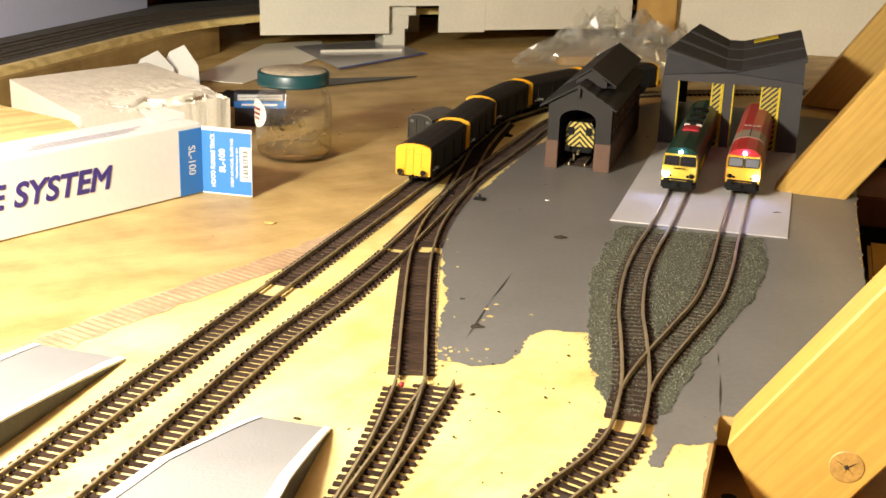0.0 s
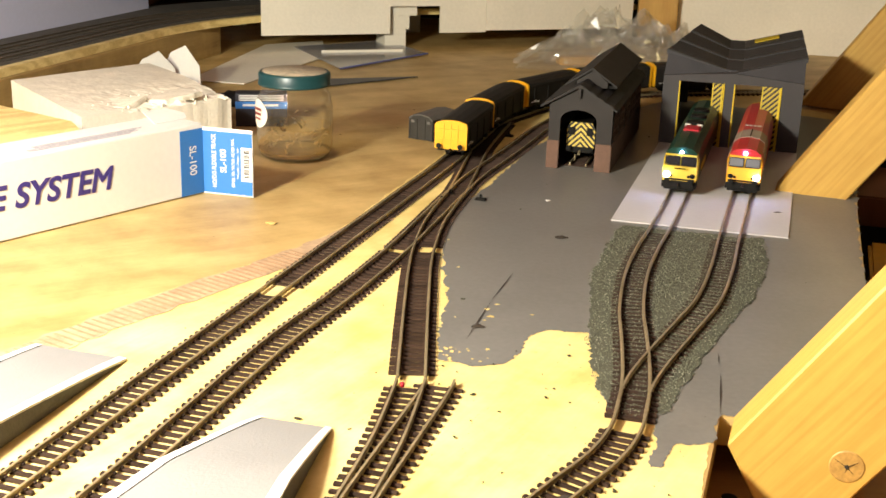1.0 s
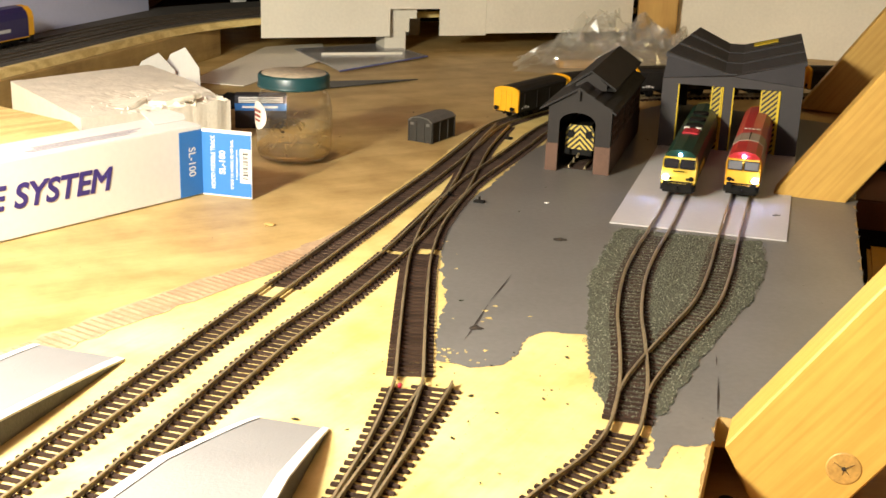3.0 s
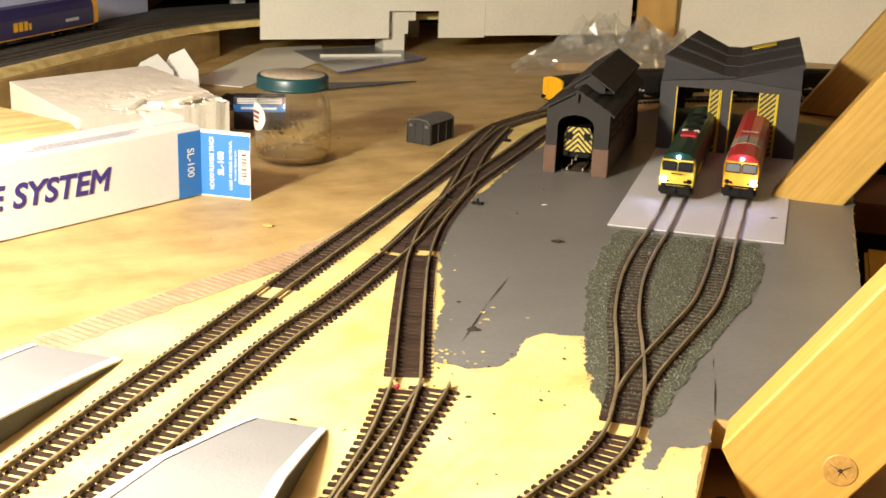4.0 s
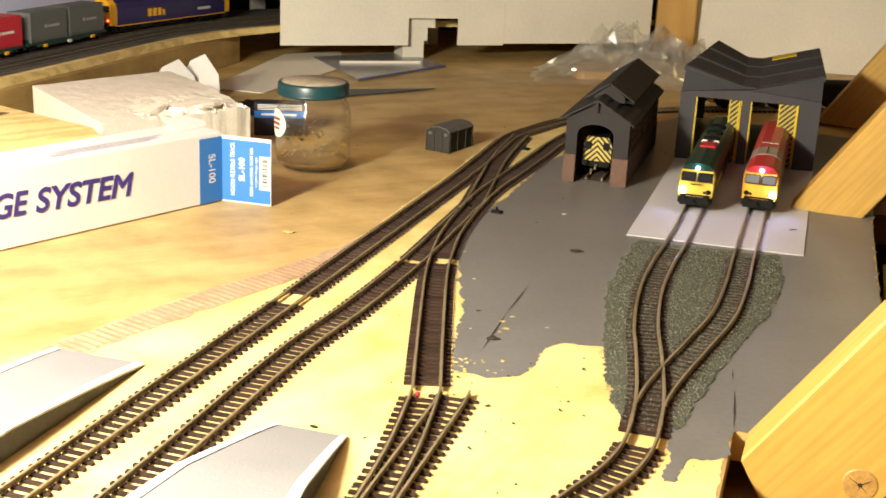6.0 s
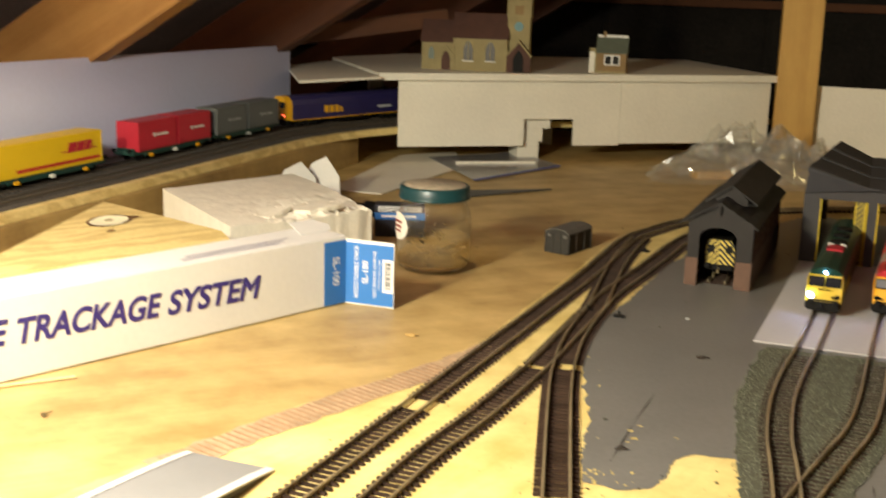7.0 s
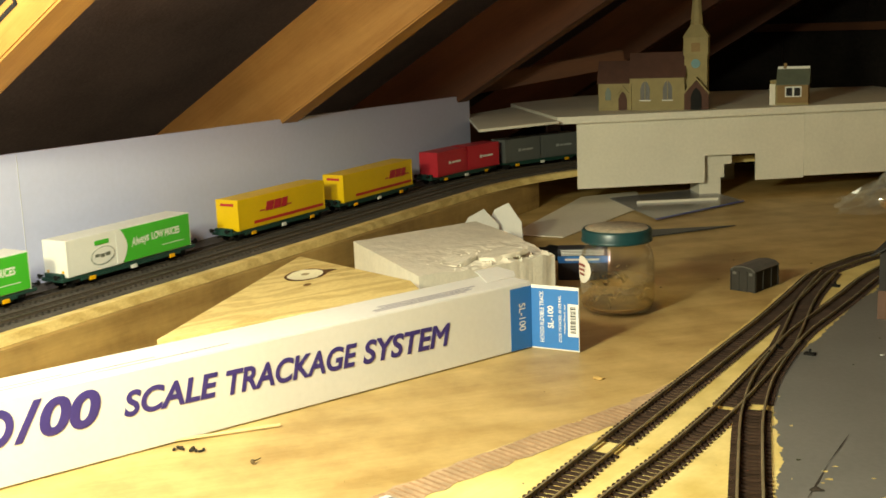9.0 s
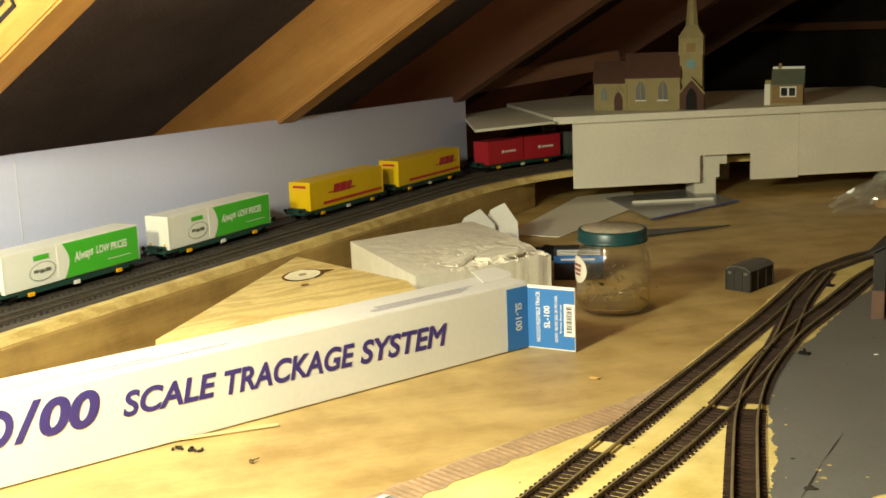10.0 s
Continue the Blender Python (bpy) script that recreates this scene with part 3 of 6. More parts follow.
PALE = [(-0.36, 0.21), (0.044, 0.21), (0.131, 0.53), (0.157, 0.620), (0.10, 0.80), (0.10, 1.0), (0.16, 1.2), (0.25, 1.52), (0.21, 1.60), (0.135, 1.535), (0.072, 1.458), (0.040, 1.40), (0.014, 1.31), (-0.018, 1.19), (-0.054, 1.075), (-0.078, 0.985), (-0.112, 0.905), (-0.192, 0.80), (-0.252, 0.705), (-0.315, 0.60)]
structure("pale_board", flat_sheet(ragged(PALE, 0.002, 50, 0.004, 2.0), 0.0002), PALE_PLY, "pale bare plywood under the tracks")
PAINT = [(-0.001, 0.978), (0.0, 0.86), (0.004, 0.80), (-0.002, 0.74), (-0.001, 0.690), (0.020, 0.682), (0.038, 0.684), (0.050, 0.70), (0.058, 0.735), (0.07, 0.745), (0.098, 0.743), (0.098, 0.70), (0.095, 0.640), (0.119, 0.614), (0.117, 0.580), (0.108, 0.560), (0.117, 0.560), (0.126, 0.584), (0.150, 0.590), (0.160, 0.6235), (0.2445, 0.6115), (0.3245, 0.88), (0.3795, 1.073), (0.469, 1.36), (0.52, 1.47), (0.30, 1.60), (0.15, 1.42), (0.085, 1.26), (0.04, 1.113), (0.01, 1.03)]
structure("painted_ground", flat_sheet(ragged(PAINT, 0.0032, 70, 0.0009), 0.0005), GREY, "grey painted area with a brushed ragged edge")
# Scuffs where the ply shows through the paint.
bm = bmesh.new()
for i in range(30):
    a = random.random()
    x, y = random.choice([(-0.004 + 0.016 * a, random.uniform(0.70, 0.95)), (random.uniform(0, 0.06), random.uniform(0.686, 0.71))])
    r = random.uniform(0.0004, 0.0014)
    pts = [(x + r * math.cos(q) * random.uniform(0.4, 1.7), y + 1.3 * r * math.sin(q) * random.uniform(0.4, 1.6)) for q in (0.0, 0.9, 1.8, 2.7, 3.6, 4.5, 5.4)]
    bm.faces.new([bm.verts.new((px, py, 0.0009)) for px, py in pts])
for x, y, r in ((0.0335, 0.7660, 0.0026), (0.0315, 0.7800, 0.0022), (0.0290, 0.7590, 0.0012), (0.0385, 0.7900, 0.0016), (0.0620, 0.7720, 0.0013)):
    bm.faces.new([bm.verts.new((x + r * math.cos(q) * random.uniform(0.6, 1.5), y + r * math.sin(q) * random.uniform(0.5, 1.2), 0.0009)) for q in (0.0, 0.8, 1.6, 2.4, 3.2, 4.0, 4.8, 5.6)])
structure("paint_chips", bm, PALE_PLY, "small bare chips in the grey paint")
bm = bmesh.new()
for (x0, y0), (x1, y1), w in (((0.016, 0.722), (0.0345, 0.796), 0.0008), ((0.0345, 0.797), (0.0534, 0.861), 0.0007), ((0.160, 0.623), (0.1725, 0.682), 0.0007), ((0.174, 0.695), (0.178, 0.715), 0.0004)):
    d = Vector((x1 - x0, y1 - y0))
    n = Vector((-d.y, d.x)).normalized() * w
    m = d * 0.5 + Vector((x0, y0))
    bm.faces.new([bm.verts.new((p.x, p.y, 0.0009)) for p in (Vector((x0, y0)), m - n, Vector((x1, y1)), m + n * 0.6)])
structure("board_joint", bm, DIRT, "dark open joint between two boards")
# Stain of a lifted track, with the marks of its sleepers.
ghost = Way([(-0.262, 0.665), (-0.2402, 0.6987), (-0.1787, 0.7927), (-0.125, 0.868), (-0.085, 0.93), (-0.055, 1.0)])
bm = sweep(ghost, 0, ghost.length(), 0, [(-0.014, 0.0004), (0.014, 0.0004), (0.014, 0.0006), (-0.014, 0.0006)], 0.006)
for v in bm.verts:
    v.co.x += 0.006 * noise.noise(v.co * 60)
structure("stain", bm, STAIN, "brown glue stain of a lifted track on the ply")
bm = bmesh.new()
s = 0.01
while s < ghost.length() - 0.12:
    p = ghost.at(s)
    box(bm, (-0.012, -0.0011, 0.0006), (0.012, 0.0011, 0.0008), 0, pose(p.x, p.y, 0, 0, 0, ghost.heading(s)))
    s += 0.0062
structure("sleeper_marks", bm, TRACE, "faint brown imprints of old sleepers")

# ---- tracks ----
LINE_A = Way([(-0.262, 0.33), (-0.204, 0.520), (-0.125, 0.778), (-0.079, 0.928), (-0.035, 1.072), (0.0, 1.188), (0.030, 1.30), (0.054, 1.388), (0.084, 1.445), (0.125, 1.506), (0.195, 1.575), (0.285, 1.625), (0.40, 1.655), (0.60, 1.685), (1.0, 1.70), (2.0, 1.70)])
LINE_B = Way([(-0.212, 0.33), (-0.161, 0.499), (-0.141, 0.567), (-0.103, 0.701), (-0.071, 0.79), (-0.0375, 0.896), (-0.014, 0.985), (0.008, 1.07), (0.028, 1.140), (0.055, 1.215), (0.083, 1.295), (0.108, 1.370), (0.145, 1.455), (0.195, 1.535)])
LINE_M = Way([(-0.0165, 0.655), (-0.0175, 0.76), (-0.0175, 0.863), (-0.015, 0.915), (-0.009, 0.975), (0.003, 1.04), (0.017, 1.10)])
CROSS = Way([(0.010, 1.076), (0.018, 1.13), (0.026, 1.19), (0.036, 1.26), (0.050, 1.33), (0.066, 1.40)])
POINT_L = Way([(-0.062, 0.40), (-0.040, 0.505), (-0.0265, 0.573), (-0.019, 0.63), (-0.0165, 0.655)])
POINT_R = Way([(-0.062, 0.40), (-0.039, 0.50), (-0.0195, 0.573), (-0.004, 0.630), (0.0015, 0.655)])
LINE_D = Way([(0.000, 0.43), (0.056, 0.517), (0.087, 0.562), (0.1045, 0.602), (0.1175, 0.661), (0.1255, 0.724), (0.132, 0.786), (0.146, 0.861), (0.165, 0.928), (0.182, 0.979), (0.2125, 1.078), (0.290, 1.345), (0.33, 1.48)])
LINE_E = Way([(0.1045, 0.602), (0.1165, 0.650), (0.133, 0.690), (0.161, 0.747), (0.190, 0.808), (0.2145, 0.881), (0.237, 0.96), (0.272, 1.078), (0.347, 1.328), (0.39, 1.46)])
gap_a = LINE_A.nearest(-0.117, 0.802)
track(LINE_A, 0, LINE_A.nearest(0.75, 1.69), "brown plastic track with dull rails, main line", bare=[(gap_a - 0.012, gap_a + 0.012)])
gb = LINE_B.nearest(-0.037, 0.902)
track(LINE_B, 0, LINE_B.length(), "brown plastic track beside the main line", bare=[(gb - 0.006, gb + 0.006)])
gm, gm2 = LINE_M.nearest(-0.015, 0.905), LINE_M.length()
track(LINE_M, 0, gm2, "short straight track joining a turnout", bare=[(0, 0.004), (gm - 0.007, gm + 0.006)], z=0.0003)
track(CROSS, 0, CROSS.length(), "curved crossover track between two lines", z=-0.0002)
track(POINT_L, 0, POINT_L.length() - 0.011, "turnout with a straight and a curved road", length=0.030, spacing=0.0078)
track(POINT_R, 0, POINT_R.length() - 0.008, "curved road of the turnout with open rail ends", length=0.030, spacing=0.0078, z=-0.0003, rails=((-1, 0, -0.012), (1, 0, -0.012)))
track(POINT_L, POINT_L.length() - 0.011, POINT_L.length(), "bare rail joint before the turnout", sleepers=False)
gd = LINE_D.nearest(0.1045, 0.606)
pd = LINE_D.nearest(0.180, 0.972)
track(LINE_D, 0, pd, "track curving into the yard turnout", bare=[(gd - 0.008, gd + 0.004)])
track(LINE_D, pd, LINE_D.length(), "bare rails on white card into the shed", sleepers=False)
pe = LINE_E.nearest(0.236, 0.958)
track(LINE_E, 0.01, pe, "second road of the yard turnout", z=-0.0002)
track(LINE_E, pe, LINE_E.length(), "bare rails on white card into the shed", sleepers=False)
SOOT = plain("dark_brown_bed", (0.030, 0.019, 0.013), 0.9, coarse=70, fine=500, var=0.5, relief=0.0004)
for way, a, b in ((LINE_B, LINE_B.nearest(0.035, 1.16), LINE_B.length()), (CROSS, 0.03, CROSS.length() - 0.03)):
    structure("trackbed", sweep(way, a, b, 0, [(-0.0125, 0.0003), (0.0125, 0.0003), (0.0125, 0.0009), (-0.0125, 0.0009)], 0.006), SOOT, "dark brown bed between the far sleepers")
# Turnout lever boxes and fishplates.
for x, y, a in ((-0.0035, 1.052, -15), (0.004, 1.075, -15), (0.032, 1.062, -20), (0.069, 1.335, -20)):
    lever = thing("turnout_lever", pose(x, y, 0.0, 0, 0, a), "small black turnout lever beside the track", "lever", "turnout levers")
    part("base", cube((-0.005, -0.003, 0), (0.005, 0.003, 0.0025), 0.0005), BLACK, lever)
    part("knob", cube((-0.001, -0.001, 0.0025), (0.001, 0.001, 0.006), 0.0003), BLACK, lever)
tag = thing("red_wire_end", pose(-0.0215, 0.645, 0), "tiny red wire end on the turnout", "wire")
part("wire", lathe([(0, 0.0045), (0.0012, 0.0042), (0.0014, 0.003), (0.001, 0.0015), (0, 0.0008)], 10), TIN_RED, tag, smooth=True)

# Ballast: a glued bed under the yard roads with loose granules on it.
BED = [(0.104, 0.80), (0.096, 0.72), (0.093, 0.650), (0.098, 0.625), (0.112, 0.618), (0.130, 0.622), (0.140, 0.645), (0.164, 0.702), (0.196, 0.765), (0.231, 0.833), (0.252, 0.89), (0.268, 0.968), (0.151, 0.994), (0.128, 0.92), (0.112, 0.86)]
structure("ballast_bed", flat_sheet(ragged(BED, 0.004, 60, 0.0015, 5.0), 0.0010), BALLAST_BED, "grey-green glued ballast bed")


def inside(x, y, poly):
    hit = False
    for (x0, y0), (x1, y1) in zip(poly, poly[1:] + poly[:1]):
        if (y0 > y) != (y1 > y) and x < x0 + (y - y0) * (x1 - x0) / (y1 - y0):
            hit = not hit
    return hit


rng = np.random.default_rng(4)
verts, faces = [], []
while len(faces) < 17000 * 6:
    x, y = rng.uniform(0.088, 0.275), rng.uniform(0.612, 1.0)
    e = 0.006 * noise.noise(Vector((x * 60, y * 60, 1.0)))
    if not inside(x + e, y + e, BED):
        continue
    a, b, h = rng.uniform(0.00025, 0.00062, 3)
    c, s = math.cos(x * 9e4), math.sin(x * 9e4)
    i = len(verts)
    z = 0.0011 + rng.uniform(0, 0.0008)
    verts += [(x + c * a, y + s * a, z), (x - s * b, y + c * b, z), (x - c * a, y - s * a, z + h * 0.3), (x + s * b, y - c * b, z), (x, y, z + h * 1.2), (x, y, z - 0.0003)]
    faces += [(i, i + 1, i + 4), (i + 1, i + 2, i + 4), (i + 2, i + 3, i + 4), (i + 3, i, i + 4), (i, i + 3, i + 5), (i + 1, i, i + 5)]
me = bpy.data.meshes.new("ballast")
me.from_pydata(verts, [], faces)
me.materials.append(BALLAST)
tagged(new("ballast", me), "fine grey-green ballast granules round the yard tracks", "ballast", "", "stuff")

# White card apron before the shed.
apron = thing("card_apron", Matrix.Identity(4), "pale grey-white card under the bare rails by the shed", "card sheet")
part("sheet", prism([(0.1448, 1.009), (0.2897, 0.972), (0.374, 1.262), (0.385, 1.30), (0.24, 1.335)], 0.0006, 0.0016), SLAB, apron)

# ---- platform ramps ----
def platform(tip_l, tip_r, back_l, back_r, kink, label):
    """A platform end: a ramp that rises from its tip to 14 mm, white cut edges."""
    ob = thing("platform_ramp", Matrix.Identity(4), label, "platform", "platform ends")
    H = 0.0145
    tl, tr, bl, br = (Vector((*p, 0)) for p in (tip_l, tip_r, back_l, back_r))

    def edge(t, b, s):
        z = 0.0015 + H * min(1, s / kink) ** 0.85
        return t.lerp(b, s) + Vector((0, 0, z))

    steps = [0, 0.06, 0.12, 0.2, 0.28, 0.36, 0.44, 0.6, 1.0]
    top, rim, sides = bmesh.new(), bmesh.new(), bmesh.new()
    rows = [(edge(tl, bl, s), edge(tr, br, s)) for s in steps]
    vt = [[top.verts.new(a.lerp(b, 0.06)), top.verts.new(b.lerp(a, 0.06))] for a, b in rows]
    for p, q in zip(vt, vt[1:]):
        top.faces.new((p[0], q[0], q[1], p[1]))
    for k in (0, 1):
        vr = [[rim.verts.new(r[k] + Vector((0, 0, 0.0002))), rim.verts.new(r[k].lerp(r[1 - k], 0.085) + Vector((0, 0, 0.0006))), rim.verts.new(r[k] - Vector((0, 0, 0.0012)))] for r in rows]
        vs = [[sides.verts.new(r[k].lerp(r[1 - k], 0.012)), sides.verts.new(Vector((r[k].x, r[k].y, 0)).lerp(Vector((r[1 - k].x, r[1 - k].y, 0)), 0.012))] for r in rows]
        for p, q in zip(vr, vr[1:]):
            rim.faces.new((p[0], p[1], q[1], q[0]))
            rim.faces.new((p[2], p[0], q[0], q[2]))
        for p, q in zip(vs, vs[1:]):
            sides.faces.new((p[0], q[0], q[1], p[1]))
    a, b = rows[0]
    f = [sides.verts.new(v) for v in (a, b, Vector((b.x, b.y, 0)), Vector((a.x, a.y, 0)))]
    sides.faces.new(f)
    part("surface", top, PLAT, ob, "grey platform surface", True)
    part("edging", rim, CUT_EDGE, ob, "white platform edge")
    part("side_wall", sides, PLAT_SIDE, ob, "dark grey platform side")


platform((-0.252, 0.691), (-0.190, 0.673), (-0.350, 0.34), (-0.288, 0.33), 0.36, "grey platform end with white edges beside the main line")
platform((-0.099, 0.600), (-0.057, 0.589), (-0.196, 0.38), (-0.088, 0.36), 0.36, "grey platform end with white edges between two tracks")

# ---- engine sheds ----
def big_shed():
    ob = thing("engine_shed", pose(0.2362, 1.327, 0.0016, 0, 0, -13.5), "two-road grey card engine shed with striped doors", "engine shed")
    Wd, D, H = 0.150, 0.262, 0.0755
    L0, L1, R0, R1, T = 0.0175, 0.0665, 0.0765, 0.1270, 0.0705
    for y, nm in ((0.0, "front_gable"), (D - 0.004, "rear_gable")):
        for x0, x1 in ((0, L0), (L1, R0), (R1, Wd)):
            part("pillar", cube((x0, y, 0), (x1, y + 0.004, T)), SHED_GREY, ob)
        bm = bmesh.new()
        upright([(0, T), (Wd, T), (Wd, H), (Wd / 2 + 0.03, H + 0.004), (Wd / 2, H + 0.0065), (Wd / 2 - 0.03, H + 0.004), (0, H)], y, y + 0.004, bm)
        part(nm, bm, SHED_GREY, ob)
    tiers = [(0.020, 0.100, 0.1010, 0.0825), (0.1001, 0.180, 0.1018, 0.0833), (0.1801, D, 0.1026, 0.0841)]
    for x in (0.0, Wd - 0.003):
        out = [(0.004, 0), (D - 0.004, 0), (D - 0.004, 0.098), (0.022, 0.095), (0.004, 0.0755)]
        if x == 0:
            out = [(0.004, 0), (D - 0.004, 0), (D - 0.004, 0.0755), (0.004, 0.0755)]
        bm = prism(out, 0, 0.003)
        bmesh.ops.transform(bm, matrix=Matrix(((0, 0, 1, x), (1, 0, 0, 0), (0, 1, 0, 0), (0, 0, 0, 1))), verts=bm.verts)
        bmesh.ops.recalc_face_normals(bm, faces=bm.faces)
        wall = part("side_wall", bm, SHED_GREY, ob)
        for i in range(4):
            w = part("window", cube((x + (0.0028 if x else -0.0006), 0.025 + i * 0.058, 0.03), (x + (0.0036 if x else 0.0002), 0.055 + i * 0.058, 0.06)), CAB_GLASS, wall)
            part("frame", cube((x + (0.003 if x else -0.001), 0.039 + i * 0.058, 0.03), (x + (0.004 if x else 0), 0.041 + i * 0.058, 0.06)), SHED_GREY, wall)
    for y0, y1, zo, zv in tiers:
        bm = bmesh.new()
        upright([(-0.002, zo), (Wd / 2 - 0.009, zv), (Wd / 2 + 0.009, zv), (Wd + 0.002, zo), (Wd + 0.002, zo - 0.005), (Wd / 2 + 0.009, zv - 0.005), (Wd / 2 - 0.009, zv - 0.005), (-0.002, zo - 0.005)], y0, y1, bm)
        for v in bm.verts:
            if v.co.x < 0.03:
                v.co.x += 0.028 * v.co.y / D
        roof = part("roof", bm, SHED_ROOF, ob, "dark grey V-shaped roof sheet")
        for sgn in (-1, 1):
            e0, e1 = Vector((Wd / 2 + sgn * 0.010, y0 + 0.002, zv)), Vector((Wd / 2 + sgn * (Wd / 2) + (0.028 * y0 / D if sgn < 0 else 0), y0 + 0.002, zo))
            bm = bmesh.new()
            rod(bm, e0, e1, 0.0019, 6)
            part("batten", bm, SHED_DARK, roof)
    y0, y1, zo, zv = tiers[2]
    ang = math.degrees(math.atan2(zo - zv, Wd / 2 - 0.009))
    sky = part("skylight", cube((0.012, 0.036, 0.0006), (0.042, 0.062, 0.0016), 0.0003), HAZARD_YELLOW, ob, "yellow skylight panel")
    sky.matrix_basis = pose(Wd / 2 + 0.009, y0, zv, 0, -ang, 0)
    bm = bmesh.new()
    fr = [bm.verts.new(p) for p in ((0, 0.0042, H), (Wd / 2, 0.0042, H + 0.0062), (Wd, 0.0042, H))]
    bk = [bm.verts.new(p) for p in ((0.002, 0.021, 0.0990), (Wd / 2, 0.021, 0.0812), (Wd, 0.021, 0.0990))]
    bm.faces.new((fr[0], fr[1], bk[1], bk[0]))
    bm.faces.new((fr[1], fr[2], bk[2], bk[1]))
    part("front_hip", bm, SHED_ROOF, ob)
    for x in (L0, L1 - 0.0012, R0, R1 - 0.0012):
        part("door_edge", cube((x, -0.0012, 0), (x + 0.0014, 0.004, T)), HAZARD_YELLOW, ob, "yellow edge of the doorway")
    for x0, x1, turn in ((0.0535, 0.0655, -18), (0.1065, 0.1262, -8)):
        leaf = part("door", cube((x0 - x1, -0.0012, 0), (0, 0.0012, T - 0.001)), STRIPE_L, ob, "door leaf with black and yellow warning stripes")
        leaf.matrix_basis = pose(x1, 0.0005, 0.0005, 0, 0, turn)
        for xa in (x0 - x1, -0.0014):
            part("edge_strip", cube((xa, -0.0018, 0), (xa + 0.0013, -0.0012, T - 0.001)), HAZARD_YELLOW, leaf)
    return ob


def small_shed():
    Wd, D, H, P = 0.064, 0.228, 0.0655, 0.0845
    ob = thing("engine_shed", pose(0.1015, 1.1965, 0.0006, 0, 0, -15.5), "single-road shed with brown brick base and slate roof", "engine shed")
    dl, dr, arch = 0.0115, 0.0485, 0.0500
    cx, rad = (dl + dr) / 2, (dr - dl) / 2
    curve = [(cx + rad * math.cos(a), arch + 0.6 * rad * math.sin(a)) for a in (math.pi * i / 10 for i in range(11))]
    for y in (0, D - 0.003):
        bm = bmesh.new()
        left = [(0, 0.028), (dl, 0.028)] + curve[:4:-1] + [(cx, P), (0, H)]
        right = [(dr, 0.028), (Wd, 0.028), (Wd, H), (Wd - 0.0005, H), (cx, P)] + curve[5::-1]
        upright(left, y, y + 0.003, bm)
        upright(right, y, y + 0.003, bm)
        part("gable_wall", bm, SHED_DARK, ob, "grey gable wall with an arched doorway")
        for x0, x1 in ((-0.0008, dl), (dr, Wd + 0.0008)):
            part("brick_pier", cube((x0, y - 0.001, 0), (x1, y + 0.0035, 0.0285), 0.0004), BROWN_BRICK, ob, "brown brick pier beside the doorway")
    for x in (0.0, Wd - 0.003):
        part("brick_plinth", cube((x - 0.0006, 0.003, 0), (x + 0.0036, D - 0.003, 0.0285)), BROWN_BRICK, ob, "brown brick plinth")
        wall = part("side_wall", cube((x, 0.003, 0.0285), (x + 0.003, D - 0.003, H)), SHED_DARK, ob)
        for i in range(5):
            y = 0.010 + i * 0.043
            xo = x + 0.003 if x else x - 0.0012
            fr = part("window", cube((xo, y, 0.031), (xo + 0.0006, y + 0.030, 0.059)), CAB_GLASS, wall, "dark window with brown frame")
            bm = bmesh.new()
            for k in range(4):
                box(bm, (xo - 0.0003, y + k * 0.0095, 0.031), (xo + 0.0012, y + k * 0.0095 + 0.0018, 0.059))
            for k in range(4):
                box(bm, (xo - 0.0002, y, 0.031 + k * 0.0088), (xo + 0.0011, y + 0.030, 0.031 + k * 0.0088 + 0.0016))
            part("window_frame", bm, BROWN_BRICK, wall, "brown window lattice")
    # roof slopes laid in courses of slates
    for sgn in (-1, 1):
        bm = upright([(cx, P + 0.0025), (cx + sgn * 0.0385, H - 0.0015), (cx + sgn * 0.0385, H - 0.0035), (cx, P + 0.0003)], -0.004, D + 0.003)
        slope = part("roof", bm, SLATE, ob, "dark slate roof slope")
    run = math.hypot(0.0385, P + 0.0025 - H + 0.0015)
    ang = math.degrees(math.atan2(P + 0.0025 - H + 0.0015, 0.0385))
    me = bpy.data.meshes.new("slate")
    bm = cube((-0.0036, 0, 0), (0.0036, 0.0075, 0.0007))
    bm.to_mesh(me)
    bm.free()
    me.materials.append(SLATE)
    for i in range(4):
        for j in range(30):
            sl = new("slate", me)
            sl.parent = ob
            d = 0.004 + i * 0.0105
            sl.matrix_basis = pose(cx, 0, P + 0.0027, 0, ang, 0) @ pose(d + 0.0012, -0.0035 + j * 0.0078, 0.0, 0, -3, random.uniform(-1, 1))
    # raised ventilator over the ridge
    y0, y1, rx = 0.034, D + 0.002, cx + 0.0055
    vz, ph = P - 0.0060, P + 0.0130
    bm = upright([(rx - 0.016, vz), (rx + 0.016, vz), (rx + 0.016, vz + 0.006), (rx, ph - 0.001), (rx - 0.016, vz + 0.006)], y0 + 0.003, y1)
    part("ventilator", bm, SHED_DARK, ob)
    for sgn in (-1, 1):
        bm = upright([(rx, ph + 0.0012), (rx + sgn * 0.0260, vz + 0.0030), (rx + sgn * 0.0260, vz + 0.0012), (rx, ph - 0.0006)], y0, y1 + 0.003)
        part("ventilator_roof", bm, SLATE, ob)
    for i in range(22):
        part("bracket", cube((rx + 0.0155, y0 + 0.006 + i * 0.0082, vz - 0.0005), (rx + 0.0245, y0 + 0.0078 + i * 0.0082, vz + 0.0022)), BLACK, ob)
    part("finial", cube((cx - 0.0015, -0.0045, P - 0.010), (cx + 0.0015, -0.0025, P + 0.001), 0.0004), SHED_DARK, ob)
    return ob


big_shed()
small_shed()

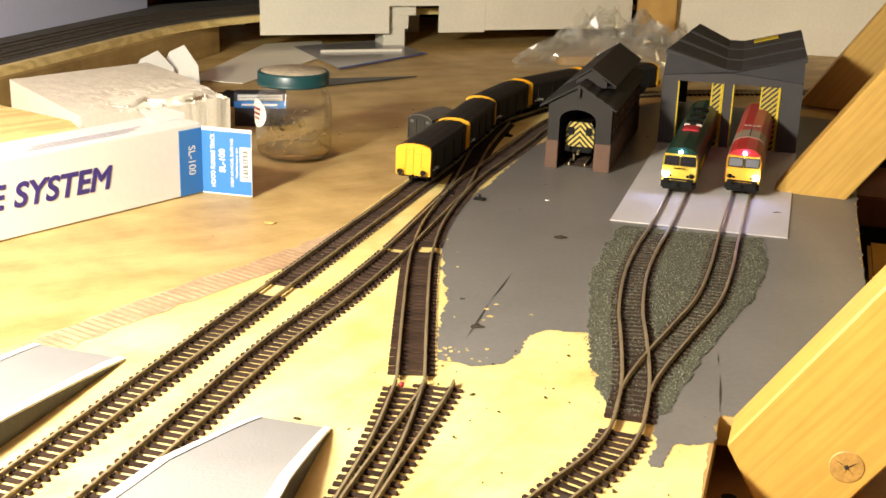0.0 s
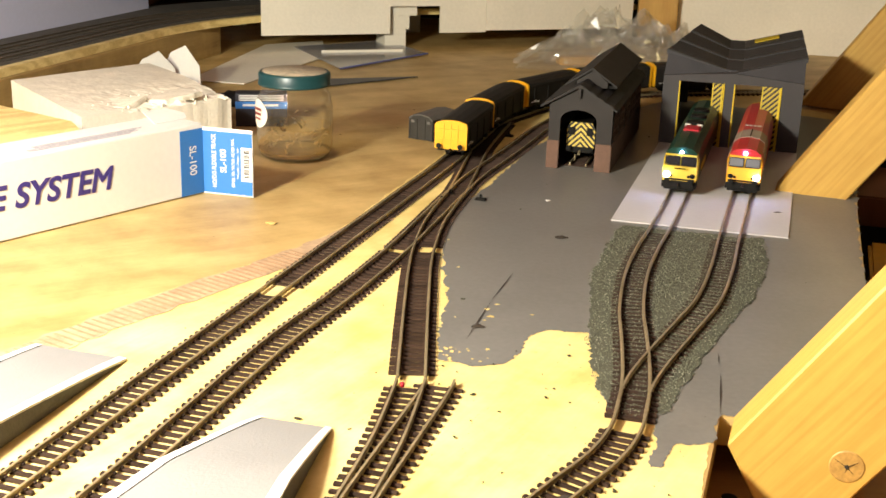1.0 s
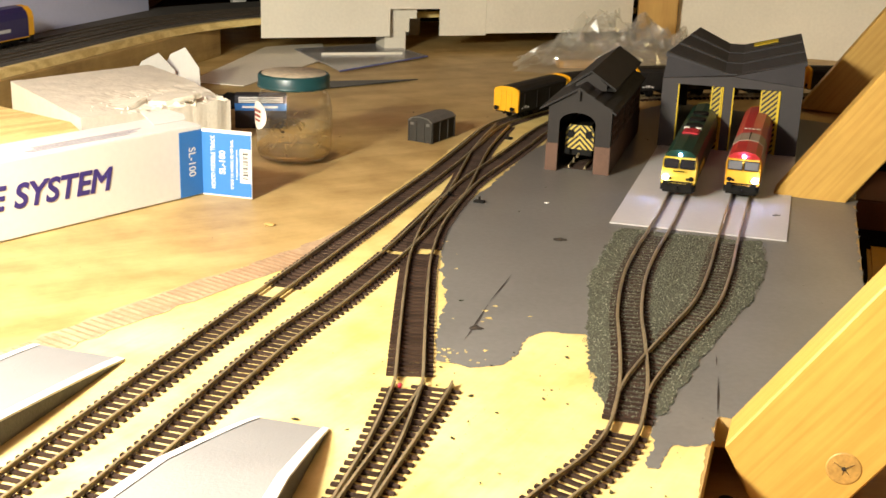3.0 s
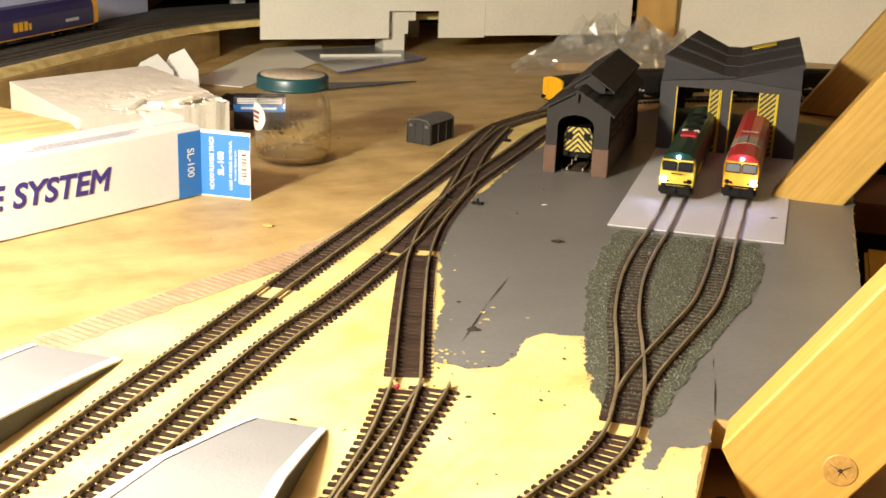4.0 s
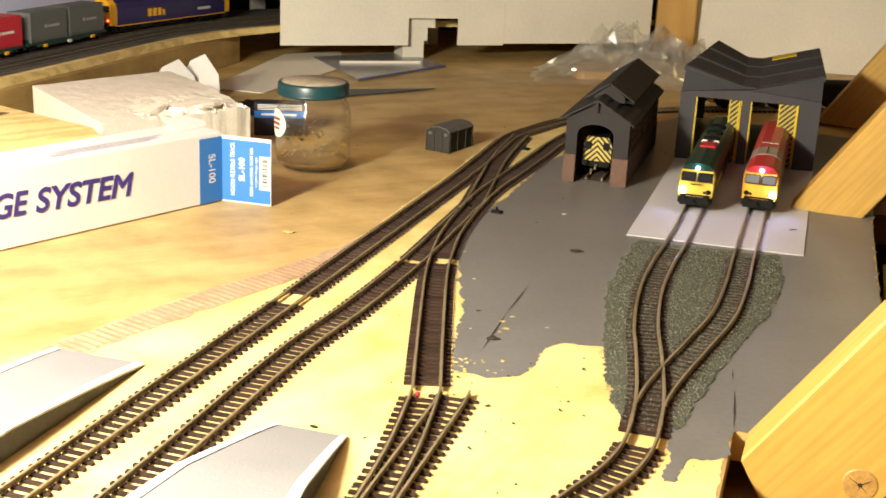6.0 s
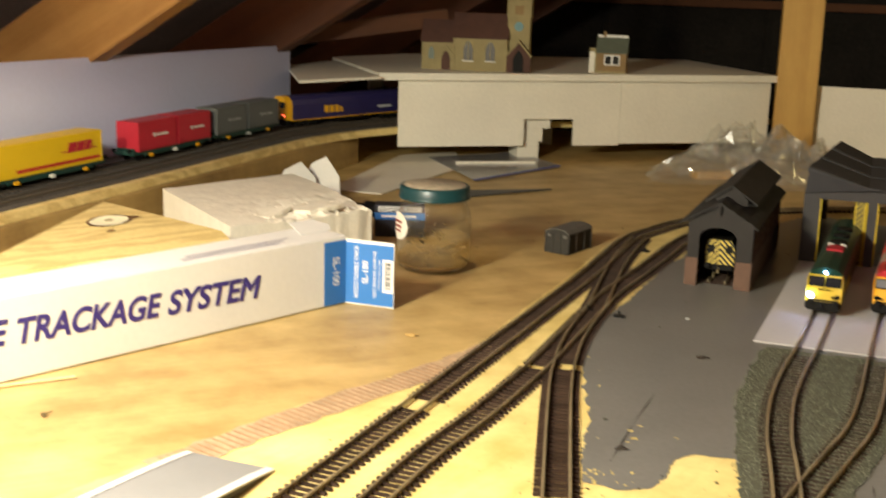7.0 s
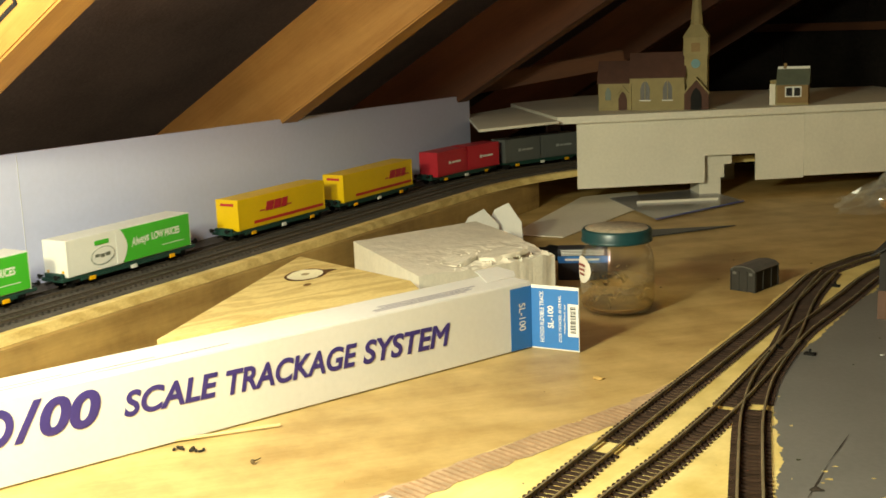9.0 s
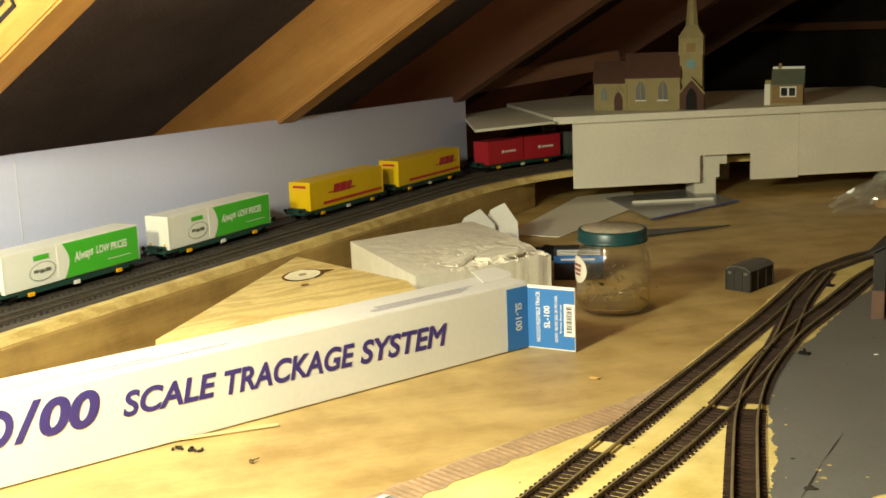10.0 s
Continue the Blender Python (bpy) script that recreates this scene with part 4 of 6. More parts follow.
# ---- locomotives ----
BODY = [(-0.0168, 0.0115), (-0.0172, 0.020), (-0.0172, 0.034), (-0.0150, 0.0415), (-0.0095, 0.0465), (0.0, 0.0482), (0.0095, 0.0465), (0.0150, 0.0415), (0.0172, 0.034), (0.0172, 0.020), (0.0168, 0.0115)]


def grown(outline, k, dz=0.0):
    return [(x * k, 0.028 + (z - 0.028) * k + dz) for x, z in outline]


def bogie(parent, y, wheels=3, half=0.021):
    b = part("bogie", cube((-0.0135, y - half, 0.0045), (0.0135, y + half, 0.0125), 0.0012), BLACK, parent)
    for i in range(wheels):
        yy = y + (i - (wheels - 1) / 2) * (1.5 * half / max(1, wheels - 1))
        bm = bmesh.new()
        for x in (-0.0083, 0.0083):
            rod(bm, (x - 0.0014, yy, 0.0068), (x + 0.0014, yy, 0.0068), 0.0068, 18)
        rod(bm, (-0.008, yy, 0.0068), (0.008, yy, 0.0068), 0.0012, 6)
        part("wheelset", bm, BLACK, b)
    return b


def buffers(parent, y, out):
    for x in (-0.0112, 0.0112):
        bm = bmesh.new()
        rod(bm, (x, y, 0.0145), (x, y + out * 0.0045, 0.0145), 0.0011, 10)
        rod(bm, (x, y + out * 0.0045, 0.0145), (x, y + out * 0.0053, 0.0145), 0.0027, 14)
        part("buffer", bm, BLACK, parent)


def diesel(m, body, nose, label, red=False, length=0.268, led_side=-1):
    """A main-line diesel; its cab looks along -y."""
    ob = thing("diesel_locomotive", m, label, "locomotive", "locomotives before the shed")
    part("body", upright(BODY, 0.010, length - 0.008), body, ob)
    front = bmesh.new()
    a = [front.verts.new((x, 0.0105, z)) for x, z in BODY]
    b = [front.verts.new((x * 0.95, (0.0 if z < 0.0285 else 0.0 + (z - 0.0285) * 0.32), 0.0118 + (z - 0.0115) * 0.97)) for x, z in BODY]
    for i in range(len(a)):
        j = (i + 1) % len(a)
        front.faces.new((a[i], a[j], b[j], b[i]))
    front.faces.new(b[::-1])
    bmesh.ops.triangulate(front, faces=[f for f in front.faces if len(f.verts) > 4])
    bmesh.ops.recalc_face_normals(front, faces=front.faces)
    cab = part("cab", front, nose, ob, "yellow cab front")
    part("rear_cab", upright(grown(BODY, 0.97), length - 0.008, length), nose, ob)
    # windscreens lean with the upper part of the cab front
    lean = pose(0, -0.00022, 0.0285, -17.7, 0, 0)
    for x0, x1 in ((-0.0142, -0.0012), (0.0012, 0.0142)):
        w = part("windscreen", cube((x0, -0.0004, 0.0012), (x1, 0.0004, 0.0098), 0.0004), CABLIGHT if red else CAB_GLASS, cab, "windscreen")
        w.matrix_basis = lean
        bm = bmesh.new()
        for c in ((x0 - 0.0006, x0), (x1, x1 + 0.0006)):
            box(bm, (c[0], -0.0008, 0.0006), (c[1], 0.0002, 0.0104))
        for c in ((0.0004, 0.0012), (0.0098, 0.0106)):
            box(bm, (x0 - 0.0006, -0.0008, c[0]), (x1 + 0.0006, 0.0002, c[1]))
        fr = part("window_surround", bm, BLACK, cab)
        fr.matrix_basis = lean
    part("roof_fairing", upright([(x, z + 0.0003) for x, z in grown(BODY, 1.005)[3:8]] + [(0.0145, 0.0405), (-0.0145, 0.0405)], 0.0038, 0.0125), body, ob)
    hl = part("top_lamp", lathe([(0, 0.0012), (0.0012, 0.0010), (0.0016, 0)], 14), LED, ob, "glowing headlamp", True)
    hl.matrix_basis = pose(0, 0.0028, 0.0432, 90, 0, 0)
    for sgn in (-1, 1):
        lit = sgn == led_side
        lamp = part("headlamp", lathe([(0, 0.0016), (0.0018, 0.0012), (0.0026, 0)], 14), LED if lit else BLACK, cab, "glowing white headlamp" if lit else "dark lamp cluster", True)
        lamp.matrix_basis = pose(sgn * 0.0122, -0.0002, 0.0185, 90, 0, 0)
        dark = part("marker_lamp", lathe([(0, 0.001), (0.0012, 0.0008), (0.0015, 0)], 10), BLACK, cab)
        dark.matrix_basis = pose(sgn * 0.0084, -0.0001, 0.0178, 90, 0, 0)
    if not red:
        part("number_panel", cube((-0.0062, -0.0005, 0.0250), (0.0062, 0.0002, 0.0272)), HAZARD_YELLOW, cab, "greenish panel under the windscreens")
        part("number_bar", cube((-0.0054, -0.0007, 0.0255), (0.0054, 0, 0.0266)), BLACK, cab)
        hood = part("exhaust_cover", cube((-0.0085, 0.082, 0.0466), (0.0085, 0.106, 0.0495), 0.0012), TIN_RED, ob, "red exhaust cover on the roof")
        for x in (-0.006, 0.006):
            part("silencer", cube((x - 0.003, 0.107, 0.0463), (x + 0.003, 0.112, 0.0500), 0.0006), TIN_WHITE, hood)
        for y in (0.125, 0.16, 0.195):
            bm = bmesh.new()
            rod(bm, (0, y, 0.0460), (0, y, 0.0498), 0.0085, 20)
            part("roof_fan", bm, BLACK, ob)
        for sgn in (-1, 1):
            part("side_stripe", cube((sgn * 0.0172 - 0.0004, 0.030, 0.0180), (sgn * 0.0172 + 0.0004, 0.075, 0.0250)), NOSE_YELLOW, ob, "yellow stripe on the body side")
    else:
        part("roof_panel", upright([(x * 1.006, z + 0.0006) for x, z in BODY[2:9]] + [(0.0168, 0.034), (-0.0168, 0.034)], 0.060, 0.096), LOCO_SILVER, ob, "weathered silver roof panel")
        part("roof_line", cube((-0.0004, 0.060, 0.0484), (0.0004, 0.096, 0.0494)), BLACK, ob)
        for sgn in (-1, 1):
            part("side_flash", upright([(sgn * 0.0176, 0.018), (sgn * 0.0176, 0.034), (sgn * 0.0152, 0.042), (sgn * 0.0148, 0.0415), (sgn * 0.0168, 0.034), (sgn * 0.0168, 0.018)], 0.022, 0.058), LOCO_SILVER, ob, "silver flash at the cab side")
        bars(ob, pose(0, 0.112, 0.0487, 0, 0, 0), [(-0.0085, -0.0052, 0, 0.005), (-0.0042, -0.0012, 0, 0.006), (-0.0002, 0.0028, 0, 0.005), (0.0038, 0.0082, 0, 0.006)], TIN_WHITE, "name_bar")
    part("valance", cube((-0.0166, -0.0020, 0.0025), (0.0166, 0.012, 0.0148), 0.0022), BLACK, ob, "black bufferbeam and snowplough")
    part("fuel_tank", cube((-0.0145, 0.10, 0.005), (0.0145, 0.165, 0.0118), 0.002), BLACK, ob)
    part("underframe", cube((-0.0160, 0.012, 0.0098), (0.0160, length - 0.006, 0.0118)), BLACK, ob)
    buffers(ob, -0.0018, -1)
    bogie(ob, 0.048, 3 if not red else 2)
    bogie(ob, length - 0.048, 3 if not red else 2)
    hook = bmesh.new()
    rod(hook, (0, 0.0005, 0.010), (0, -0.006, 0.008), 0.0012, 8)
    part("coupling", hook, BLACK, ob)
    return ob


s1, s2 = LINE_D.nearest(0.2185, 1.098), LINE_E.nearest(0.278, 1.099)
p1, p2 = LINE_D.at(s1), LINE_E.at(s2)
LOW = Matrix.Diagonal((0.97, 1, 0.88, 1))
diesel(pose(p1.x, p1.y, 0.0048, 0, 0, LINE_D.heading(s1)) @ LOW, LOCO_GREEN, NOSE_YELLOW, "dark green diesel locomotive with yellow cab, lamps lit", False, 0.268, -1)
diesel(pose(p2.x, p2.y, 0.0048, 0, 0, LINE_E.heading(s2)) @ LOW, LOCO_RED, NOSE_ORANGE, "red and silver diesel locomotive with yellow cab, lamps lit", True, 0.258, 1)


def shunter(m):
    ob = thing("shunting_locomotive", m, "black shunter with yellow chevron front inside the shed", "locomotive")
    part("bonnet", upright([(-0.0140, 0.0150), (0.0140, 0.0150), (0.0140, 0.0345), (0.0105, 0.0400), (-0.0105, 0.0400), (-0.0140, 0.0345)], 0.0012, 0.075), BLACK, ob)
    part("cab", upright([(-0.0155, 0.0150), (0.0155, 0.0150), (0.0155, 0.043), (0.010, 0.0475), (-0.010, 0.0475), (-0.0155, 0.043)], 0.075, 0.11), BLACK, ob)
    f = part("chevron_panel", upright([(-0.0145, 0.0), (0.0145, 0.0), (0.0145, 0.0195), (0.0108, 0.0252), (-0.0108, 0.0252), (-0.0145, 0.0195)], 0, 0.0012), CHEVRON, ob, "yellow and black chevron panel")
    f.matrix_basis = pose(0, 0, 0.0153)
    for x in (-0.0092, 0.0092):
        part("window", cube((x - 0.0031, -0.0018, 0.0275), (x + 0.0031, 0.0004, 0.0352), 0.0003), BLACK, ob)
    part("bufferbeam", cube((-0.0150, -0.0005, 0.0095), (0.0150, 0.108, 0.0152), 0.0006), BLACK, ob)
    buffers(ob, -0.0005, -1)
    hook = bmesh.new()
    rod(hook, (0, 0, 0.011), (0, -0.007, 0.009), 0.0013, 8)
    rod(hook, (-0.004, -0.004, 0.008), (-0.004, -0.005, 0.002), 0.0008, 6)
    part("coupling", hook, RAIL, ob)
    bogie(ob, 0.055, 3, 0.036)


shed_frame = pose(0.1015, 1.1965, 0.0, 0, 0, -15.5)
SPUR = Way([tuple((shed_frame @ Vector((0.030, y, 0)))[:2]) for y in (0.012, 0.06, 0.12, 0.22)])
track(SPUR, 0, SPUR.length(), "track inside the small shed")
shunter(shed_frame @ pose(0.030, 0.020, 0.0048))

# ---- vans of the moving parcels train ----
VAN = [(-0.0162, 0.0105), (-0.0165, 0.0335), (-0.0152, 0.0362), (-0.0085, 0.0386), (0, 0.0393), (0.0085, 0.0386), (0.0152, 0.0362), (0.0165, 0.0335), (0.0162, 0.0105)]


def parcels_van():
    """A long dark van with yellow ends; its middle at the origin, its rear at -y."""
    ob = thing("parcels_van", Matrix.Identity(4), "dark grey parcels van with yellow ends on the main line", "railway van", "vans of the parcels train")
    L = 0.061
    part("body", upright(VAN, -L + 0.0030, L - 0.0030), VAN_GREY, ob)
    roof = [(x * 1.03, z + 0.0008) for x, z in VAN[1:-1]]
    part("roof", upright(roof + [(x * 0.97, z - 0.0006) for x, z in roof[::-1]], -L + 0.0030, L - 0.0030), ROOF_DARK, ob, "dark rounded roof")
    for sgn in (-1, 1):
        y0, y1 = sorted((sgn * L, sgn * (L - 0.0030)))
        end = part("yellow_end", upright([(x * 1.035, z + 0.0010 if z > 0.02 else z) for x, z in VAN], y0, y1), VAN_YELLOW, ob, "bright yellow ribbed end")
        for x in (-0.0075, 0.0, 0.0075):
            part("rib", cube((x - 0.0005, sgn * L - 0.0006, 0.0115), (x + 0.0005, sgn * L + 0.0006, 0.0365)), NOSE_ORANGE, end)
        for z in (0.0190, 0.0305):
            part("rib", cube((-0.0160, sgn * L - 0.0005, z), (0.0160, sgn * L + 0.0005, z + 0.0008)), NOSE_ORANGE, end)
        buffers(ob, sgn * L, sgn)
        bm = bmesh.new()
        rod(bm, (0, sgn * L, 0.010), (0, sgn * (L + 0.0042), 0.009), 0.0015, 8)
        part("coupling", bm, BLACK, ob)
        part("axlebox", cube((-0.0150, sgn * 0.038 - 0.004, 0.0045), (0.0150, sgn * 0.038 + 0.004, 0.0108), 0.0006), BLACK, ob)
        bm = bmesh.new()
        for x in (-0.0083, 0.0083):
            rod(bm, (x - 0.0014, sgn * 0.038, 0.0062), (x + 0.0014, sgn * 0.038, 0.0062), 0.0062, 18)
        rod(bm, (-0.008, sgn * 0.038, 0.0062), (0.008, sgn * 0.038, 0.0062), 0.001, 6)
        part("wheelset", bm, BLACK, ob)
        for k in range(4):
            y = -0.045 + k * 0.030
            part("door_rib", cube((sgn * 0.0166 - 0.0005, y - 0.0005, 0.0112), (sgn * 0.0166 + 0.0005, y + 0.0005, 0.0310)), VAN_GREY, ob)
        bars(ob, pose(sgn * 0.0168, 0, 0, 90, 0, sgn * 90), [(sgn * -0.052, sgn * -0.052 + 0.003, 0.014, 0.0155), (sgn * -0.047, sgn * -0.047 + 0.006, 0.014, 0.017), (sgn * -0.039, sgn * -0.039 + 0.004, 0.0135, 0.0155)], WHITE_INK, "number_bar")
    part("underframe", cube((-0.0145, -L + 0.001, 0.0088), (0.0145, L - 0.001, 0.0106)), BLACK, ob)
    part("brake_gear", cube((-0.0140, -0.020, 0.004), (0.0140, 0.020, 0.0088), 0.001), BLACK, ob)
    return ob


VANS = [parcels_van()]
for i in range(4):
    VANS.append(copy_thing(VANS[0], Matrix.Identity(4)))


def old_van(m):
    ob = thing("goods_van", m, "small unpainted grey goods van standing off the track", "railway van")
    out = [(-0.0148, 0.0), (-0.0148, 0.0225), (-0.010, 0.0262), (0, 0.0278), (0.010, 0.0262), (0.0148, 0.0225), (0.0148, 0.0)]
    part("body", upright(out, 0, 0.052), WAGON_GREY, ob)
    r = [(x * 1.06, z + 0.0009) for x, z in out[1:-1]]
    part("roof", upright(r + [(x * 0.95, z - 0.0012) for x, z in r[::-1]], -0.0012, 0.0532), plain("lighter_grey_roof", (0.095, 0.088, 0.078), 0.7, coarse=60, var=0.2), ob, "rounded roof, lighter grey than the body")
    for x in (-0.0100, 0.0100):
        part("vent", cube((x - 0.0022, -0.0012, 0.0185), (x + 0.0022, 0, 0.0215), 0.0003), plain("vent_grey", (0.12, 0.115, 0.105), 0.7), ob)
    for x in (-0.0145, -0.005, 0.005, 0.0145):
        part("end_post", cube((x - 0.0007, -0.0009, 0), (x + 0.0007, 0, 0.0225)), WAGON_GREY, ob)
    for y in (0.001, 0.017, 0.035, 0.050):
        for sgn in (-1, 1):
            part("side_post", cube((sgn * 0.0150 - 0.0007, y, 0), (sgn * 0.0150 + 0.0007, y + 0.0014, 0.0215)), WAGON_GREY, ob)


old_van(pose(-0.0298, 1.303, 0.0004, 0, 0, -29))

# ---- the glass jar ----
jar = thing("glass_jar", pose(-0.1560, 1.205, 0.0003) @ Matrix.Scale(1.09, 4), "clear glass jar with dark green lid and amber residue", "jar")
prof = [(0.0, 0.0012), (0.026, 0.001), (0.0325, 0.004), (0.0352, 0.012), (0.0358, 0.03), (0.0352, 0.050), (0.0338, 0.0575), (0.0312, 0.0630), (0.0300, 0.0665), (0.0298, 0.073)]
body = part("body", lathe(prof, 48), JAR_GLASS, jar, "clear glass body", True)
fill = [(0.0, 0.0035), (0.028, 0.0035), (0.0325, 0.007), (0.0330, 0.0085), (0.028, 0.0080), (0.0, 0.0065)]
bm = lathe(fill, 40)
for v in bm.verts:
    v.co.z += 0.0025 * noise.noise(v.co * 120) if v.co.z > 0.01 else 0
part("residue", bm, PULP, jar, "dried amber residue in the bottom", True)
part("stained_film", lathe([(0.0328, 0.006), (0.0346, 0.013), (0.0349, 0.024), (0.0348, 0.032)], 40), clear("amber_film", (0.94, 0.84, 0.60), 0.3, 0.08, 0.01, 0.05), jar, "thin amber film inside the glass", True)
bm = bmesh.new()
for i in range(90):
    a, h, r = random.uniform(0, 6.28), random.uniform(0.010, 0.042), random.uniform(0.020, 0.0335)
    p = Vector((r * math.cos(a), r * math.sin(a), h * random.uniform(0.55, 1)))
    rod(bm, p, p + Vector((random.uniform(-1, 1), random.uniform(-1, 1), random.uniform(-0.5, 1))) * 0.004, random.uniform(0.0006, 0.0016), 6, 0.0004)
part("scraps", bm, PULP, jar, "brown scraps sticking inside the glass")
part("lid", lathe([(0.0325, 0.0690), (0.0336, 0.0694), (0.0337, 0.0716), (0.0330, 0.0720), (0.0332, 0.0795), (0.0318, 0.0815), (0.0300, 0.0815), (0.0300, 0.0700), (0.0325, 0.0690)], 60), LID_GREEN, jar, "dark green metal lid band", True)
part("lid_top", lathe([(0.0302, 0.0812), (0.029, 0.0822), (0.0, 0.0824)], 48), LID_TOP, jar, "printed lid top, cream with red", True)
bm = bmesh.new()
grid = [[bm.verts.new((0.0362 * math.cos(a), 0.0362 * math.sin(a), 0.0445 + y)) for a in (radians(212 + 22 * x) for x in (q / 8 - 1 for q in range(17)))] for y in (0.013 * q / 6 - 0.013 for q in range(13))]
for p, q in zip(grid, grid[1:]):
    for i in range(16):
        bm.faces.new((p[i], p[i + 1], q[i + 1], q[i]))
for v in bm.verts:
    k = max(1.0, math.hypot((math.atan2(v.co.y, v.co.x) % 6.2832 - radians(212)) / radians(22), (v.co.z - 0.0445) / 0.013))
    v.co.z = 0.0445 + (v.co.z - 0.0445) / k
    a = radians(212) + (math.atan2(v.co.y, v.co.x) % 6.2832 - radians(212)) / k
    v.co.x, v.co.y = 0.0362 * math.cos(a), 0.0362 * math.sin(a)
lab = part("label", bm, CREAM, jar, "cream paper label", True)
bars(jar, pose(0.0366 * math.cos(radians(212)), 0.0366 * math.sin(radians(212)), 0.0445, 90, 0, 302), [(-0.007, 0.007, 0.003, 0.0055), (-0.006, 0.006, -0.0015, 0.001), (-0.005, 0.005, -0.0055, -0.0035)], plain("label_red", (0.25, 0.04, 0.03), 0.5), "label_bar")

# ---- the long track box ----
BX = math.degrees(math.atan2(0.79393, 0.60801))
long_box = thing("track_box", pose(-0.2195, 1.057, 0.0008, 0, 0, BX), "long white cardboard box with purple print, blue end open", "cardboard box")
# local: x runs to the open end, -y is the printed face
part("carton", cube((-0.935, 0, 0), (0, 0.052, 0.0640), 0.0010), CARD, long_box)
part("end_shadow", cube((-0.001, 0.002, 0.002), (0.0004, 0.050, 0.062)), LINER, long_box)
part("blue_band", cube((-0.0265, -0.0003, 0.0006), (0.0002, 0.001, 0.0600)), BLUE, long_box, "blue printed end of the face")
flap = part("flap", cube((0, -0.0006, -0.0004), (0.0480, 0.0004, 0.0610), 0.0002), CARD, long_box)
flap.matrix_basis = pose(0, 0, 0, 0, 0, -14.0 - BX + 0.0)
part("flap_print", cube((0.0003, -0.0009, 0.0010), (0.0475, -0.0006, 0.0580)), BLUE, flap, "blue printed flap")
top_flap = part("top_flap", prism([(-0.030, 0), (0.006, 0.0), (0.014, 0.012), (0.008, 0.03), (-0.02, 0.03)], 0, 0.0006), CARD, long_box, "white top flap bent up")
top_flap.matrix_basis = pose(-0.004, 0.024, 0.0642, 9, 0, 0)
FACE = pose(0, -0.0003, 0, 90, 0, 0)
for word, x0, x1, z0, high, fat in (("SCALE", -0.4066, -0.3285, 0.0292, 0.0200, 0.028), ("TRACKAGE", -0.3218, -0.1985, 0.0264, 0.0203, 0.027), ("SYSTEM", -0.1930, -0.0985, 0.0238, 0.0206, 0.028)):
    lettering(word, 0.0285, INK, long_box, FACE @ pose(x0, z0, 0.0002, 0, 0, -0.9), bold=fat, shear=0.22, label="bold purple slanted capitals", fit=(x1 - x0, high))
for word, x0, x1, high, fat in (("HO", -0.5410, -0.4870, 0.0285, 0.034), ("/", -0.4885, -0.4660, 0.0295, 0.030), ("00", -0.4695, -0.4235, 0.0282, 0.040)):
    lettering(word, 0.0435, INK, long_box, FACE @ pose(x0, 0.0292, 0.0002, 0, 0, -0.9), bold=fat, shear=0.22, label="large bold purple characters", fit=(x1 - x0, high))
lettering("SL-100", 0.0105, WHITE_INK, long_box, FACE @ pose(-0.0165, 0.0450, 0.0004, 0, 0, -90), bold=0.012, label="white lettering", fit=(0.0265, 0.0080))
FL = pose(0, -0.0009, 0, 90, 0, 0)
lettering("HO/OO FLEXIBLE TRACK", 0.0050, WHITE_INK, flap, FL @ pose(0.0128, 0.0065, 0.0002, 0, 0, 90), bold=0.012, label="white lettering", fit=(0.0490, 0.0042))
lettering("SL-100", 0.0078, WHITE_INK, flap, FL @ pose(0.0226, 0.0205, 0.0002, 0, 0, 90), bold=0.02, label="white lettering", fit=(0.0215, 0.0060))
lettering("CODE 100 NICKEL SILVER RAIL", 0.0034, WHITE_INK, flap, FL @ pose(0.0305, 0.0075, 0.0002, 0, 0, 90), bold=0.01, label="white lettering", fit=(0.0450, 0.0028))
lettering("Wooden Sleeper type", 0.0028, WHITE_INK, flap, FL @ pose(0.0352, 0.0160, 0.0002, 0, 0, 90), bold=0.006, label="white lettering", fit=(0.0280, 0.0026))
bars(flap, FL @ pose(0, 0, 0.0002), [(0.0370, 0.0476, 0.0140, 0.0450)], WHITE_INK, "barcode_patch")
z, k = 0.0175, 0
while z < 0.0425:
    h = (0.0010, 0.0005, 0.0014, 0.0007)[k % 4]
    bars(flap, FL @ pose(0, 0, 0.0004), [(0.0395, 0.0450, z, z + h)], BLACK_INK, "barcode_bar")
    z, k = z + h + (0.0006, 0.0010, 0.0005)[k % 3], k + 1
TOPF = pose(0, 0, 0.0642)
bars(long_box, TOPF, [(-0.42, -0.31, 0.012, 0.0135), (-0.49, -0.37, 0.019, 0.0205), (-0.56, -0.44, 0.026, 0.0275), (-0.17, -0.07, 0.010, 0.0112), (-0.17, -0.06, 0.014, 0.0152), (-0.16, -0.06, 0.018, 0.0192), (-0.16, -0.05, 0.022, 0.0232)], plain("small_print", (0.30, 0.28, 0.36), 0.6), "print_line")
stick = thing("wood_sliver", pose(-0.4801, 0.7423, 0.0013, 0, 0, math.degrees(math.atan2(0.0706, 0.1065))), "pale wood sliver lying under the box edge", "sliver")
part("sliver", cube((0, -0.0016, 0), (0.125, 0.0016, 0.0016), 0.0004), STRAW, stick)
lump = thing("dark_debris", pose(-0.425, 0.752, 0.0006), "dark crumbs beside the box", "debris")
bm = bmesh.new()
for i in range(14):
    box(bm, (-0.002, -0.001, 0), (0.002, 0.001, 0.0015), 0.0003, pose(random.uniform(-0.012, 0.012), random.uniform(-0.003, 0.003), 0, 0, 0, random.uniform(0, 180)))
part("crumbs", bm, DIRT, lump)

